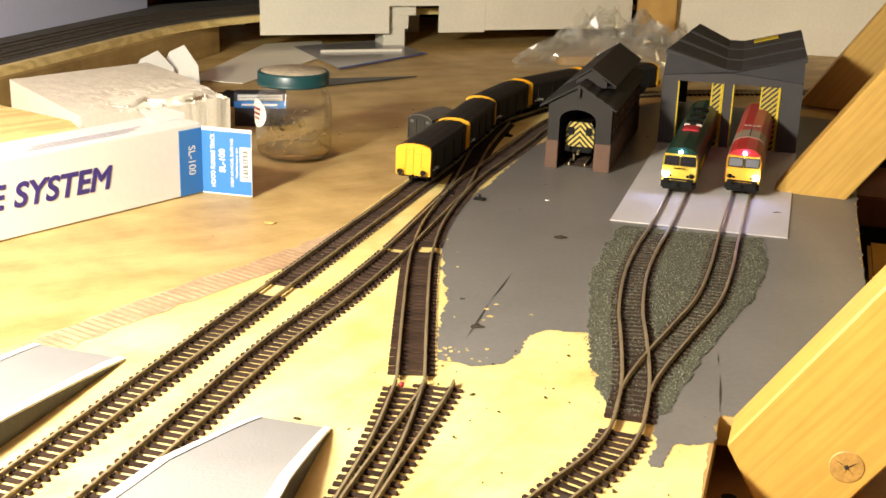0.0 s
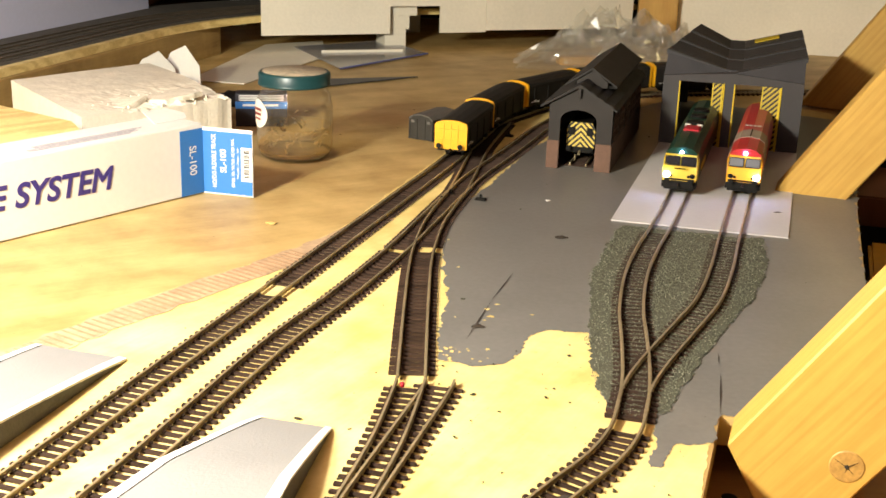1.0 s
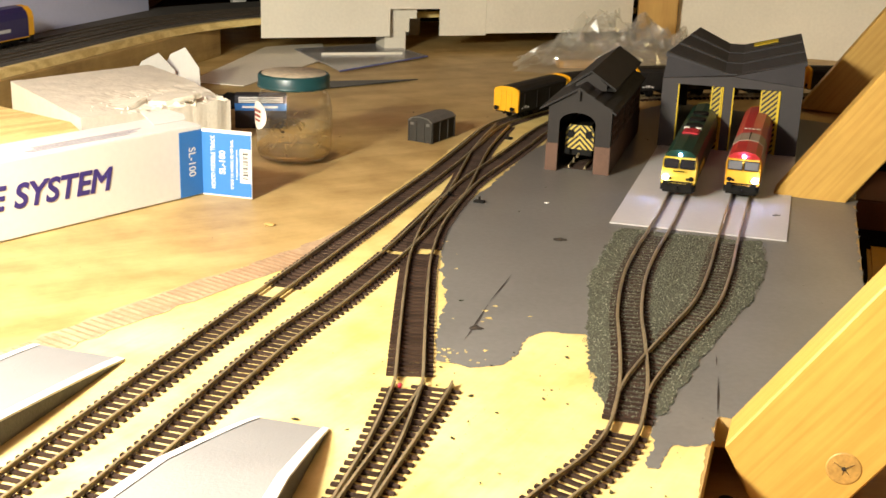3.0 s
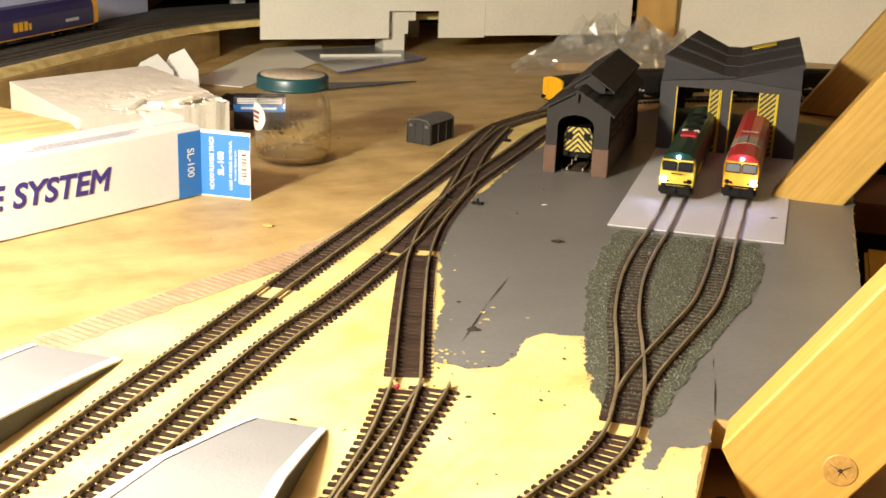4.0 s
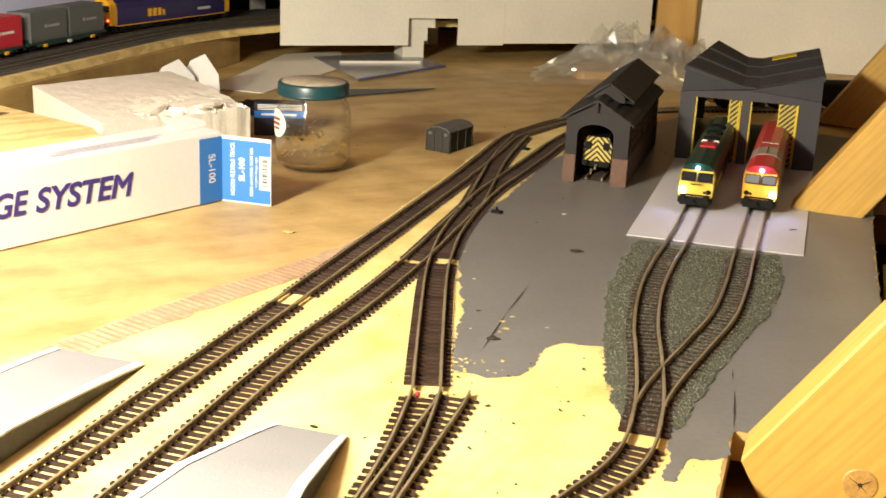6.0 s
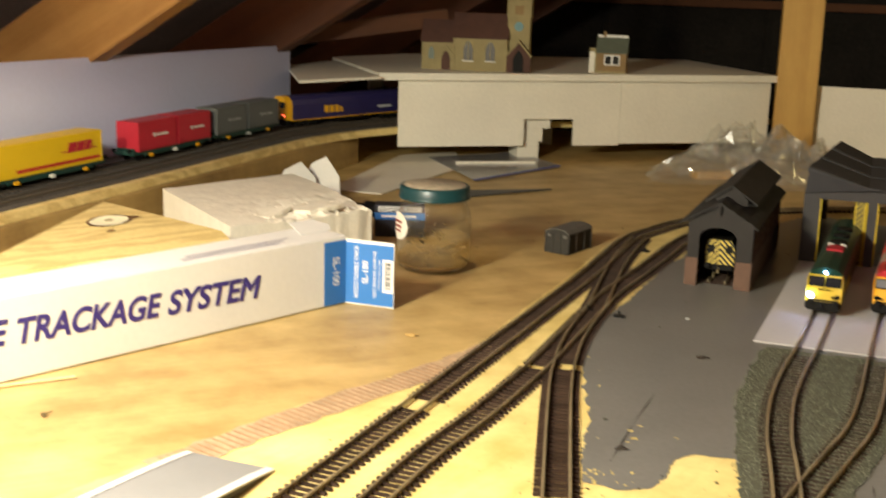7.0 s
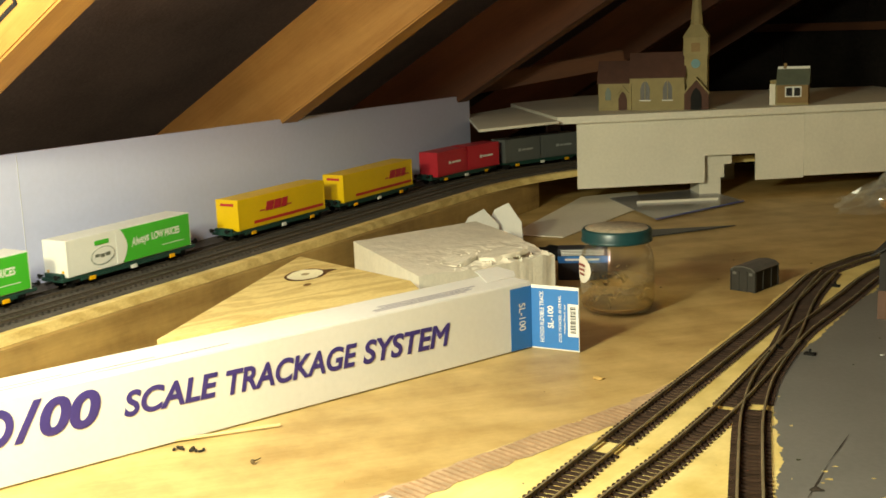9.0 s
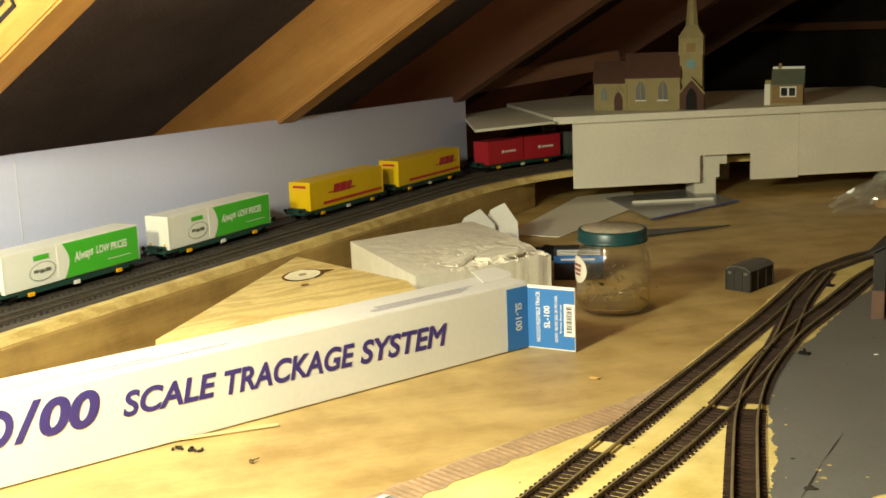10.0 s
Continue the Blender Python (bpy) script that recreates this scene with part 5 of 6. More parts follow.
# ---- foam block, plywood offcut and papers ----
foam = thing("polystyrene_block", pose(-0.473, 1.287, 0, 0, 0, -54.0), "broken white polystyrene packing block", "packing block")
bm = bmesh.new()
bmesh.ops.create_grid(bm, x_segments=44, y_segments=40, size=0.5)
for v in bm.verts:
    v.co = Vector(((v.co.x + 0.5) * 0.220 - 0.25 * (v.co.y + 0.5) * 0.178, (v.co.y + 0.5) * 0.175, 0.055))
bmesh.ops.solidify(bm, geom=bm.faces[:], thickness=0.054)
for v in bm.verts:
    broken = max(0.0, (v.co.x + 0.25 * v.co.y - 0.11) / 0.10) * max(0.0, min(1.0, (v.co.y - 0.03) / 0.05))
    n = noise.noise(v.co * 60) + 0.5 * noise.noise(v.co * 170)
    if v.co.z > 0.03:
        v.co.z += 0.0005 * n + min(1, broken) * (-0.004 + 0.0045 * n)
    v.co.x += 0.0012 * broken * n * (1 + 2 * noise.noise(v.co * 40)) if v.co.x + 0.25 * v.co.y > 0.2 else 0.0003 * n
part("block", bm, FOAM, foam)
bm = bmesh.new()
for i in range(150):
    y = random.uniform(0.02, 0.17)
    x = 0.216 - 0.25 * y + random.uniform(-0.06, 0.004)
    bmesh.ops.create_icosphere(bm, subdivisions=1, radius=random.uniform(0.0006, 0.0015), matrix=pose(x, y, 0.052 + random.uniform(-0.004, 0.003), random.uniform(0, 90), random.uniform(0, 90), 0) @ Matrix.Diagonal((1.6, 1, 0.7, 1)))
for q, (x, y, w, d, h, a) in enumerate(((0.155, 0.115, 0.045, 0.050, 0.006, 18), (0.120, 0.140, 0.05, 0.03, 0.004, -12), (0.165, 0.060, 0.035, 0.045, 0.005, 40))):
    slab = cube((-w / 2, -d / 2, 0), (w / 2, d / 2, h), 0.001)
    bmesh.ops.subdivide_edges(slab, edges=slab.edges[:], cuts=3, use_grid_fill=True)
    for v in slab.verts:
        v.co += Vector((0.004 * noise.noise(v.co * 90 + Vector((q, 0, 0))), 0.004 * noise.noise(v.co * 90 + Vector((0, q, 7))), 0.0015 * noise.noise(v.co * 140)))
    lump = part("broken_slab", slab, FOAM, foam, "flaked slab of broken foam")
    lump.matrix_basis = pose(x, y, 0.0500, 4, -5, a)
tagged(part("crumbled_edge", bm, FOAM, foam, "crumbled broken edge"), kind="stuff")
tri = [(-0.485, 0.826), (-0.312, 1.0095), (-0.335, 1.052), (-0.490, 1.158)]
ply = thing("plywood_offcut", Matrix.Identity(4), "triangular pine plywood offcut with a dark-ringed knot", "wood offcut")
bm = prism(tri, 0.0560, 0.0640)
bmesh.ops.bevel(bm, geom=list(bm.edges), offset=0.0006, segments=1, affect="EDGES")
part("panel", bm, OFFCUT, ply)
kc = Vector((-0.449, 1.068, 0.0641))
for k, (mat, r, z) in enumerate(((plain("knot_rim", (0.13, 0.06, 0.02), 0.6), 1.0, 0.0), (plain("knot_pale", (0.92, 0.84, 0.58), 0.6), 0.86, 0.0003), (plain("knot_heart", (0.40, 0.32, 0.17), 0.6), 0.20, 0.0006))):
    bm = bmesh.new()
    pts = []
    for i in range(28):
        a = 2 * math.pi * i / 28
        tail = 1 + (0.75 * math.exp(-((a - 0.75) / 0.16) ** 2) if k == 0 else 0.0)
        rr = 0.0195 * r * tail * (1 + 0.12 * noise.noise(Vector((a * 2, k, 3))))
        pts.append((kc.x + rr * math.cos(a), kc.y + 1.45 * rr * math.sin(a)))
    part("knot", flat_sheet(pts, kc.z + 0.0002 + z), mat, ply, "dark-ringed knot")
small = [(kc.x + 0.018 + 0.0035 * math.cos(a), kc.y - 0.042 + 0.006 * math.sin(a)) for a in (2 * math.pi * i / 14 for i in range(14))]
part("knot", flat_sheet(small, kc.z + 0.0003), KNOT, ply, "small brown knot")
prop = thing("timber_block", pose(-0.47, 1.0, 0), "rough timber block under the plywood offcut", "timber")
part("block", cube((-0.02, -0.10, 0), (0.02, 0.06, 0.0558), 0.001), FASCIA, prop)

for nm, pts, mat, lab, z in (
    ("paper_sheet", [(-0.352, 1.62), (-0.275, 1.60), (-0.19, 1.86), (-0.215, 2.02), (-0.30, 1.955)], CREAM, "large off-white card sheet lying at the back", 0.0008),
    ("plastic_sleeve", [(-0.25, 1.93), (-0.16, 1.735), (-0.037, 1.905), (-0.11, 2.03)], SLEEVE, "clear plastic sleeve with a blue edge", 0.0032),
    ("dark_card_strip", [(-0.168, 1.600), (-0.045, 1.699), (-0.175, 1.655)], plain("dark_card", (0.05, 0.05, 0.055), 0.5), "thin dark card strip with a pointed end", 0.0012),
):
    sh = thing(nm, Matrix.Identity(4), lab, "sheet")
    part("sheet", prism(pts, z, z + 0.0012), mat, sh)
    if nm == "plastic_sleeve":
        part("blue_edge", prism([(-0.16, 1.735), (-0.1590, 1.7335), (-0.0355, 1.905), (-0.037, 1.907)], z - 0.0005, z + 0.0016), plain("sleeve_blue", (0.10, 0.12, 0.35), 0.4), sh, "blue edge strip")
for x, y, a, h in ((-0.378, 1.52, 30, 0.044), (-0.350, 1.55, -20, 0.048)):
    fold = thing("folded_card", pose(x, y, 0, 0, 0, a), "white card folded into a point behind the foam", "card", "folded cards")
    part("card", upright([(-0.040, 0), (0.032, 0), (0.030, h * 0.7), (0.010, h * 1.22), (-0.012, h)], 0, 0.0012), CARD, fold)
black = thing("black_glove_scrap", pose(-0.262, 1.475, 0), "crumpled black cloth scrap", "cloth")
bm = bmesh.new()
bmesh.ops.create_icosphere(bm, subdivisions=3, radius=0.03)
for v in bm.verts:
    v.co = Vector((v.co.x * 1.5, v.co.y * 0.8, max(0, v.co.z * 0.5))) * (1 + 0.5 * noise.noise(v.co * 60))
part("cloth", bm, BLACK, black, smooth=True)
packet = thing("small_packet", pose(-0.213, 1.345, 0, 0, 0, 8) @ Matrix.Diagonal((1, 1, 0.80, 1)), "small dark blue and white packet by the jar", "packet")
part("carton", cube((-0.028, 0, 0), (0.030, 0.024, 0.047), 0.0008), plain("packet_black", (0.02, 0.02, 0.03), 0.5), packet)
part("blue_band", cube((-0.0282, -0.0005, 0.026), (0.0302, 0.001, 0.036)), BLUE, packet, "blue band")
for i in range(4):
    bars(packet, pose(0, -0.0004, 0, 90, 0, 0), [(-0.024, 0.026, 0.0375 + i * 0.0022, 0.0386 + i * 0.0022)], WHITE_INK, "print_line")
bars(packet, pose(0, -0.0008, 0, 90, 0, 0), [(-0.02, 0.02, 0.0295, 0.0325)], WHITE_INK, "print_line")

# Crumpled clear bag with a scrap of wood in it.
bag = thing("plastic_bag", pose(0.262, 1.86, 0, 0, 0, -5), "crumpled clear plastic bag against the white boards", "plastic bag")
for k, (w, d, h, ox, oy, sd) in enumerate(((0.30, 0.16, 0.050, -0.01, 0.0, 1.0), (0.22, 0.12, 0.078, -0.01, 0.05, 7.0), (0.20, 0.12, 0.060, 0.06, 0.03, 13.0))):
    bm = bmesh.new()
    bmesh.ops.create_grid(bm, x_segments=30, y_segments=20, size=0.5)
    for v in bm.verts:
        x, y = v.co.x + random.uniform(-0.012, 0.012), v.co.y + random.uniform(-0.018, 0.018)
        q = Vector((x * 5.0, y * 4.0, sd))
        rise = max(0.0, 1 - (2 * x) ** 2) * max(0.0, 1 - (2 * y) ** 2)
        crease = 1 - 2.4 * abs(noise.noise(q * 1.0)) + 0.9 * (1 - 2 * abs(noise.noise(q * 2.1 + Vector((3, 1, 0)))))
        v.co = Vector((ox + x * w + 0.02 * noise.noise(q), oy + y * d + 0.02 * noise.noise(q + Vector((5, 5, 5))), 0.002 + h * rise ** 0.8 * max(0.1, 0.5 + 0.42 * crease)))
    bmesh.ops.triangulate(bm, faces=bm.faces)
    part("film", bm, FILM, bag)
scrap = thing("wood_scrap", pose(0.205, 1.872, 0.0, 0, 0, 12), "orange-brown wood scrap inside the clear bag", "wood offcut")
part("scrap", cube((-0.04, -0.01, 0), (0.04, 0.012, 0.012), 0.002), PINE_UP, scrap)

# ---- raised shelf with the container train ----
FA, DV, NV = Vector((-0.6451, 0.8403, 0)), Vector((0.26717, 0.96365, 0)), Vector((-0.96365, 0.26717, 0))
base = FA + NV * 0.077
R, START, TURN = 0.62, 0.86, radians(50)
pts = [base + DV * s for s in (-1.9, -1.2, -0.5, 0.2, 0.60, START)]
pts += [base + DV * (START + R * math.sin(a)) - NV * (R * (1 - math.cos(a))) for a in (TURN * i / 6 for i in range(1, 7))]
d_end = DV * math.cos(TURN) - NV * math.sin(TURN)
pts += [pts[-1] + d_end * 0.2, pts[-1] + d_end * 0.5]
SHELF_LINE = Way([(p.x, p.y) for p in pts])
S0 = 1.9  # distance on the line at which the measured scale starts
Z_SHELF = 0.056
END = SHELF_LINE.length()
structure("shelf", sweep(SHELF_LINE, 0, END, 0, [(-0.12, Z_SHELF - 0.010), (0.0765, Z_SHELF - 0.010), (0.0765, Z_SHELF), (-0.12, Z_SHELF)], 0.03), OFFCUT, "plywood shelf edge carrying the upper line")
structure("trackbed", sweep(SHELF_LINE, 0, END, 0, [(-0.11, Z_SHELF), (0.066, Z_SHELF), (0.062, Z_SHELF + 0.0016), (-0.11, Z_SHELF + 0.0016)], 0.03), SHELF, "dark grey-brown trackbed on the shelf")
bm = cube((0, -0.9, 0), (0.020, 1.06, Z_SHELF - 0.0104), 0.001)
structure("fascia_board", bm, FASCIA, "weathered timber board under the shelf", pose(FA.x, FA.y, 0, 0, 0, math.degrees(math.atan2(-DV.x, DV.y))) @ pose(-0.012, 0, 0))
GRIMY = bpy.data.meshes.new("sleeper")
bm = cube((-0.014, -0.0017, 0), (0.014, 0.0017, 0.0019), 0.0003)
bm.to_mesh(GRIMY)
bm.free()
GRIMY.materials.append(plain("grimy_sleeper", (0.060, 0.048, 0.038), 0.8, spread=0.4))
for side, nm in ((0.0, "upper_track"), (0.0425, "upper_track")):
    ob = thing(nm, Matrix.Identity(4), "grimy double track along the raised shelf", "track", "tracks on the shelf")
    for k in (-1, 1):
        part("rail", sweep(SHELF_LINE, 0, END - 0.01, side + k * GAUGE / 2, [(x, Z_SHELF + 0.0032 + h * 0.8) for x, h in RAIL_SHAPE], 0.02), plain("grimy_rail", (0.10, 0.08, 0.06), 0.6, 0.4), ob)
    s = 1.40
    while s < 3.2:
        p, h = SHELF_LINE.at(s), radians(SHELF_LINE.heading(s))
        q = p + Vector((math.cos(h), math.sin(h), 0)) * side
        sl = new("sleeper", GRIMY)
        sl.parent = ob
        sl.matrix_basis = pose(q.x, q.y, Z_SHELF + 0.0014, 0, 0, math.degrees(h) + random.uniform(-1, 1))
        s += 0.0075
RAIL_Z = Z_SHELF + 0.0032 + 0.0023
bm = upright([(-1.6, Z_SHELF + 0.002), (1.085, Z_SHELF + 0.002), (1.085, 0.1770), (0.15, 0.1935), (-1.6, 0.1990)], 0, 0.006)
structure("backscene", bm, BACKBOARD, "pale blue-white backscene board behind the upper line", Matrix.Translation(FA + NV * 0.128) @ pose(0, 0, 0, 0, 0, math.degrees(math.atan2(DV.y, DV.x))))
structure("joint_tape", cube((0.150, -0.0004, Z_SHELF + 0.003), (0.1506, 0, 0.192)), SLAB, "fine joint between two backscene sheets", Matrix.Translation(FA + NV * 0.128) @ pose(0, 0, 0, 0, 0, math.degrees(math.atan2(DV.y, DV.x))))


def flat_wagon(length, label):
    ob = thing("flat_wagon", Matrix.Identity(4), label, "railway wagon", "wagons of the container train")
    h = length / 2
    part("deck", cube((-0.0150, -h, 0.0085), (0.0150, h, 0.0120), 0.0006), FLAT_GREEN, ob)
    part("sill", cube((-0.0156, -h * 0.75, 0.0060), (0.0156, h * 0.75, 0.0085), 0.0006), FLAT_GREEN, ob)
    for sgn in (-1, 1):
        bogie(ob, sgn * (h - 0.026), 2, 0.012)
        buffers(ob, sgn * h, sgn)
        part("end_post", cube((-0.0130, sgn * (h - 0.004) - 0.0015, 0.0120), (0.0130, sgn * (h - 0.004) + 0.0015, 0.0165), 0.0005), FLAT_GREEN, ob)
        bm = bmesh.new()
        rod(bm, (0, sgn * h, 0.008), (0, sgn * (h + 0.008), 0.008), 0.0012, 8)
        part("coupling", bm, BLACK, ob)
        for y in (-0.6, 0.0, 0.6):
            part("side_box", cube((sgn * 0.0158 - 0.0008, y * h - 0.004, 0.0045), (sgn * 0.0158 + 0.0008, y * h + 0.004, 0.0085), 0.0004), TIN_WHITE if y == 0 else VAN_YELLOW, ob)
    return ob


def container(length, colour, label, deco):
    ob = thing("freight_container", Matrix.Identity(4), label, "container", "containers on the train")
    h, H, w = length / 2, 0.0365, 0.0160
    bm = cube((-w, -h, 0), (w, h, H), 0.0005)
    part("body", bm, TIN_WHITE if deco == "green" else colour, ob)
    for sgn in (-1, 1):
        for y in (-h, h - 0.0016):
            part("corner_post", cube((sgn * w - 0.0004, y, 0), (sgn * w + 0.0004, y + 0.0016, H)), TIN_WHITE if deco == "green" else colour, ob)
    n = int(length / 0.0045)
    if deco in ("red", "grey"):
        bm = bmesh.new()
        for i in range(n):
            y = -h + 0.003 + i * (length - 0.006) / n
            box(bm, (w - 0.0002, y, 0.0025), (w + 0.0004, y + 0.0022, H - 0.002))
        part("corrugation", bm, colour, ob)
    SIDE = pose(w + 0.0004, 0, 0, 90, 0, 90)
    if deco in ("yellow", "yellow_fore"):
        bars(ob, SIDE, [(-h + 0.028, h - 0.004, 0.0045, 0.0080)], plain("stripe_red", (0.50, 0.02, 0.02), 0.45), "red_stripe")
        x0 = -h + 0.050 if deco == "yellow" else h - 0.062
        for i, (a, b) in enumerate(((0, 0.014), (0.0155, 0.029), (0.0305, 0.041))):
            mk = part("emblem_block", prism([(a, 0.0165), (b, 0.0165), (b + 0.004, 0.0275), (a + 0.004, 0.0275)], 0, 0.0003), TIN_RED, ob, "slanting red emblem block")
            mk.matrix_basis = SIDE @ pose(x0 + 0.0, 0.0, 0)
        bars(ob, SIDE, [(x0 - 0.010, x0 - 0.001, 0.0175, 0.0190), (x0 + 0.043, x0 + 0.052, 0.0175, 0.0190)], TIN_RED, "emblem_line")
        bars(ob, pose(0, -h - 0.0001, 0, 90, 0, 0), [(-0.010, 0.010, 0.0290, 0.0320)], TIN_RED, "emblem_line")
    if deco == "green":
        g = part("green_panel", cube((w - 0.0005, -h + 0.072, 0.0008), (w + 0.0005, h - 0.001, H - 0.0012)), TIN_GREEN, ob, "bright green side panel")
        cv = [(-h + 0.074, 0.0010)] + [(-h + 0.0735 + 0.0075 * math.sin(math.pi * i / 8), 0.001 + 0.0343 * i / 8) for i in range(9)] + [(-h + 0.066, 0.0353), (-h + 0.066, 0.0010)]
        curve = part("white_curve", prism(cv, 0, 0.0004), TIN_WHITE, ob)
        curve.matrix_basis = pose(w + 0.0005, 0, 0, 90, 0, 90)
        S2 = pose(w + 0.0006, 0, 0, 90, 0, 90)
        lettering("Always", 0.0125, TIN_WHITE, ob, S2 @ pose(-h + 0.088, 0.0150, 0, 0, 0, 6), bold=0.02, shear=0.3, label="white script lettering", stretch=0.7)
        lettering("LOW PRICES", 0.0105, TIN_WHITE, ob, S2 @ pose(-h + 0.117, 0.0175, 0), bold=0.03, shear=0.1, label="white capitals", stretch=0.72)
        bars(ob, S2, [(h - 0.045, h - 0.012, 0.0085, 0.0092)], TIN_WHITE, "print_line")
        for r, mt, zz in ((0.0145, plain("emblem_grey", (0.30, 0.33, 0.28), 0.5), 0), (0.0132, TIN_WHITE, 0.0002)):
            ov = [(1.15 * r * math.cos(a), 0.62 * r * math.sin(a)) for a in (2 * math.pi * i / 28 for i in range(28))]
            e = part("emblem_ring", prism(ov, 0, 0.0003), mt, ob)
            e.matrix_basis = SIDE @ pose(-h + 0.047, 0.0140, zz, 0, 0, 5)
        bars(ob, SIDE @ pose(0, 0, 0.0002), [(-h + 0.037, -h + 0.056, 0.0255, 0.0300)], TIN_GREEN, "emblem_bar")
        bars(ob, SIDE @ pose(0, 0, 0.0007), [(-h + 0.036, -h + 0.042, 0.0135, 0.0165), (-h + 0.043, -h + 0.049, 0.0125, 0.0160), (-h + 0.050, -h + 0.057, 0.0130, 0.0165)], plain("emblem_dark", (0.12, 0.13, 0.10), 0.5), "emblem_bar")
        bars(ob, pose(0, -h - 0.0001, 0, 90, 0, 0), [(-0.0125, -0.0100, 0.0040, 0.0065), (0.0080, 0.0105, 0.0040, 0.0065)], VAN_YELLOW, "end_mark")
    if deco in ("red", "grey"):
        bars(ob, SIDE @ pose(0, 0, 0.0002), [(-0.010, -0.004, 0.0160, 0.0205), (-0.002, 0.006, 0.0165, 0.0195), (0.007, 0.022, 0.0165, 0.0195)], TIN_WHITE if deco == "red" else plain("container_mark", (0.35, 0.36, 0.35), 0.5), "emblem_bar")
    return ob


def blue_diesel():
    ob = thing("diesel_locomotive", Matrix.Identity(4), "dark blue and orange diesel locomotive pulling containers", "locomotive")
    L = 0.134
    part("body", upright(BODY, -L + 0.012, L - 0.012), LOCO_BLUE, ob)
    for sgn in (-1, 1):
        y0, y1 = sorted((sgn * L, sgn * (L - 0.012)))
        cab = part("cab", upright(grown(BODY, 0.985), y0, y1), NOSE_ORANGE, ob, "orange-yellow cab end")
        for x in (-0.0075, 0.0075):
            part("windscreen", cube((x - 0.006, sgn * L - 0.0006, 0.0300), (x + 0.006, sgn * L + 0.0006, 0.0385), 0.0003), CAB_GLASS, cab)
            tl = part("tail_lamp", lathe([(0, 0.0012), (0.0012, 0.0008), (0.0015, 0)], 10), TAIL if sgn < 0 else BLACK, cab)
            tl.matrix_basis = pose(x * 1.5, sgn * L, 0.0185, sgn * -90, 0, 0)
        part("skirt", cube((-0.0160, min(sgn * L, sgn * (L - 0.01)), 0.0035), (0.0160, max(sgn * L, sgn * (L - 0.01)), 0.0118), 0.001), BLACK, ob)
        bogie(ob, sgn * (L - 0.046), 3)
        buffers(ob, sgn * L, sgn)
    part("underframe", cube((-0.0162, -L + 0.01, 0.0100), (0.0162, L - 0.01, 0.0117)), NOSE_ORANGE, ob, "orange sill line")
    part("fuel_tank", cube((-0.0145, -0.03, 0.005), (0.0145, 0.03, 0.0100), 0.002), BLACK, ob)
    SIDE = pose(0.0173, 0, 0, 90, 0, 90)
    bars(ob, SIDE, [(-0.058, -0.050, 0.0190, 0.0300), (-0.047, -0.039, 0.0190, 0.0300), (-0.036, -0.029, 0.0190, 0.0300), (-0.026, -0.021, 0.0190, 0.0270)], VAN_YELLOW, "name_block")
    bars(ob, SIDE, [(0.055, 0.085, 0.0200, 0.0240)], SLAB, "number_bar")
    return ob


# Positions on the line at nine seconds, from the tail of the train to its head.
FORMATION = []
for lo, hi, col, deco, lab in (
    (-0.092, 0.085, TIN_GREEN, "green", "white and bright green container on a flat wagon"),
    (0.131, 0.308, TIN_GREEN, "green", "white and bright green container on a flat wagon"),
    (0.391, 0.562, TIN_YELLOW, "yellow", "yellow container with a red stripe on a flat wagon"),
    (0.605, 0.778, TIN_YELLOW, "yellow_fore", "yellow container with a red stripe on a flat wagon"),
    (0.850, 0.930, TIN_RED, "red", "short red ribbed container on a flat wagon"),
    (0.936, 1.011, TIN_RED, "red", "short red ribbed container on a flat wagon"),
    (1.029, 1.105, TIN_GREY, "grey", "short dark grey ribbed container on a flat wagon"),
    (1.112, 1.190, TIN_GREY, "grey", "short dark grey ribbed container on a flat wagon"),
):
    FORMATION.append((container(hi - lo, col, lab, deco), (lo + hi) / 2, 0.0122))
for lo, hi in ((-0.102, 0.096), (0.121, 0.319), (0.376, 0.576), (0.592, 0.789), (0.838, 1.019), (1.020, 1.202)):
    FORMATION.append((flat_wagon(hi - lo - 0.006, "dark green flat wagon carrying containers"), (lo + hi) / 2, 0.0))
FORMATION.append((blue_diesel(), 1.364, 0.0))

# ---- white hillside box with church and cottage ----
HILL = pose(-0.2955, 1.886, 0, 0, 0, 19.8)  # x along the white front
hill = thing("card_hillside", HILL, "white card tunnel front under a flat card deck", "card structure")
zb, zt = 0.0255, 0.1318
bm = bmesh.new()
for x0, x1, z0, z1 in ((0.0, 0.209, zb, zt), (0.209, 0.294, 0.069, zt), (0.294, 0.374, zb, zt)):
    box(bm, (x0, 0, z0), (x1, 0.004, z1))
part("front_panel", bm, CREAM, hill)
part("front_panel", cube((0.3745, -0.0008, zb + 0.003), (0.641, 0.0032, zt)), CREAM, hill)
part("end_panel", cube((0.6412, 0.0, 0.0), (0.645, 0.30, zt)), CREAM, hill)
deck = part("deck", prism([(-0.034, -0.012), (0.652, -0.012), (0.640, 0.33), (0.10, 0.42), (-0.06, 0.31)], zt + 0.0002, zt + 0.0115), CREAM, hill, "flat off-white card deck")
part("deck_wing", prism([(-0.170, -0.105), (-0.0345, -0.03), (-0.060, 0.28), (-0.16, 0.16)], zt + 0.0035, zt + 0.0075), CREAM, hill)
for x, y in ((0.10, 0.22), (0.31, 0.20), (0.55, 0.04), (0.02, 0.32), (0.50, 0.25)):
    part("leg", cube((x - 0.012, y - 0.012, 0), (x + 0.012, y + 0.012, zt)), CARD, hill)
stack = thing("card_stack", HILL @ pose(0.205, 0.016, 0), "stepped stack of pale card blocks inside the opening", "card blocks")
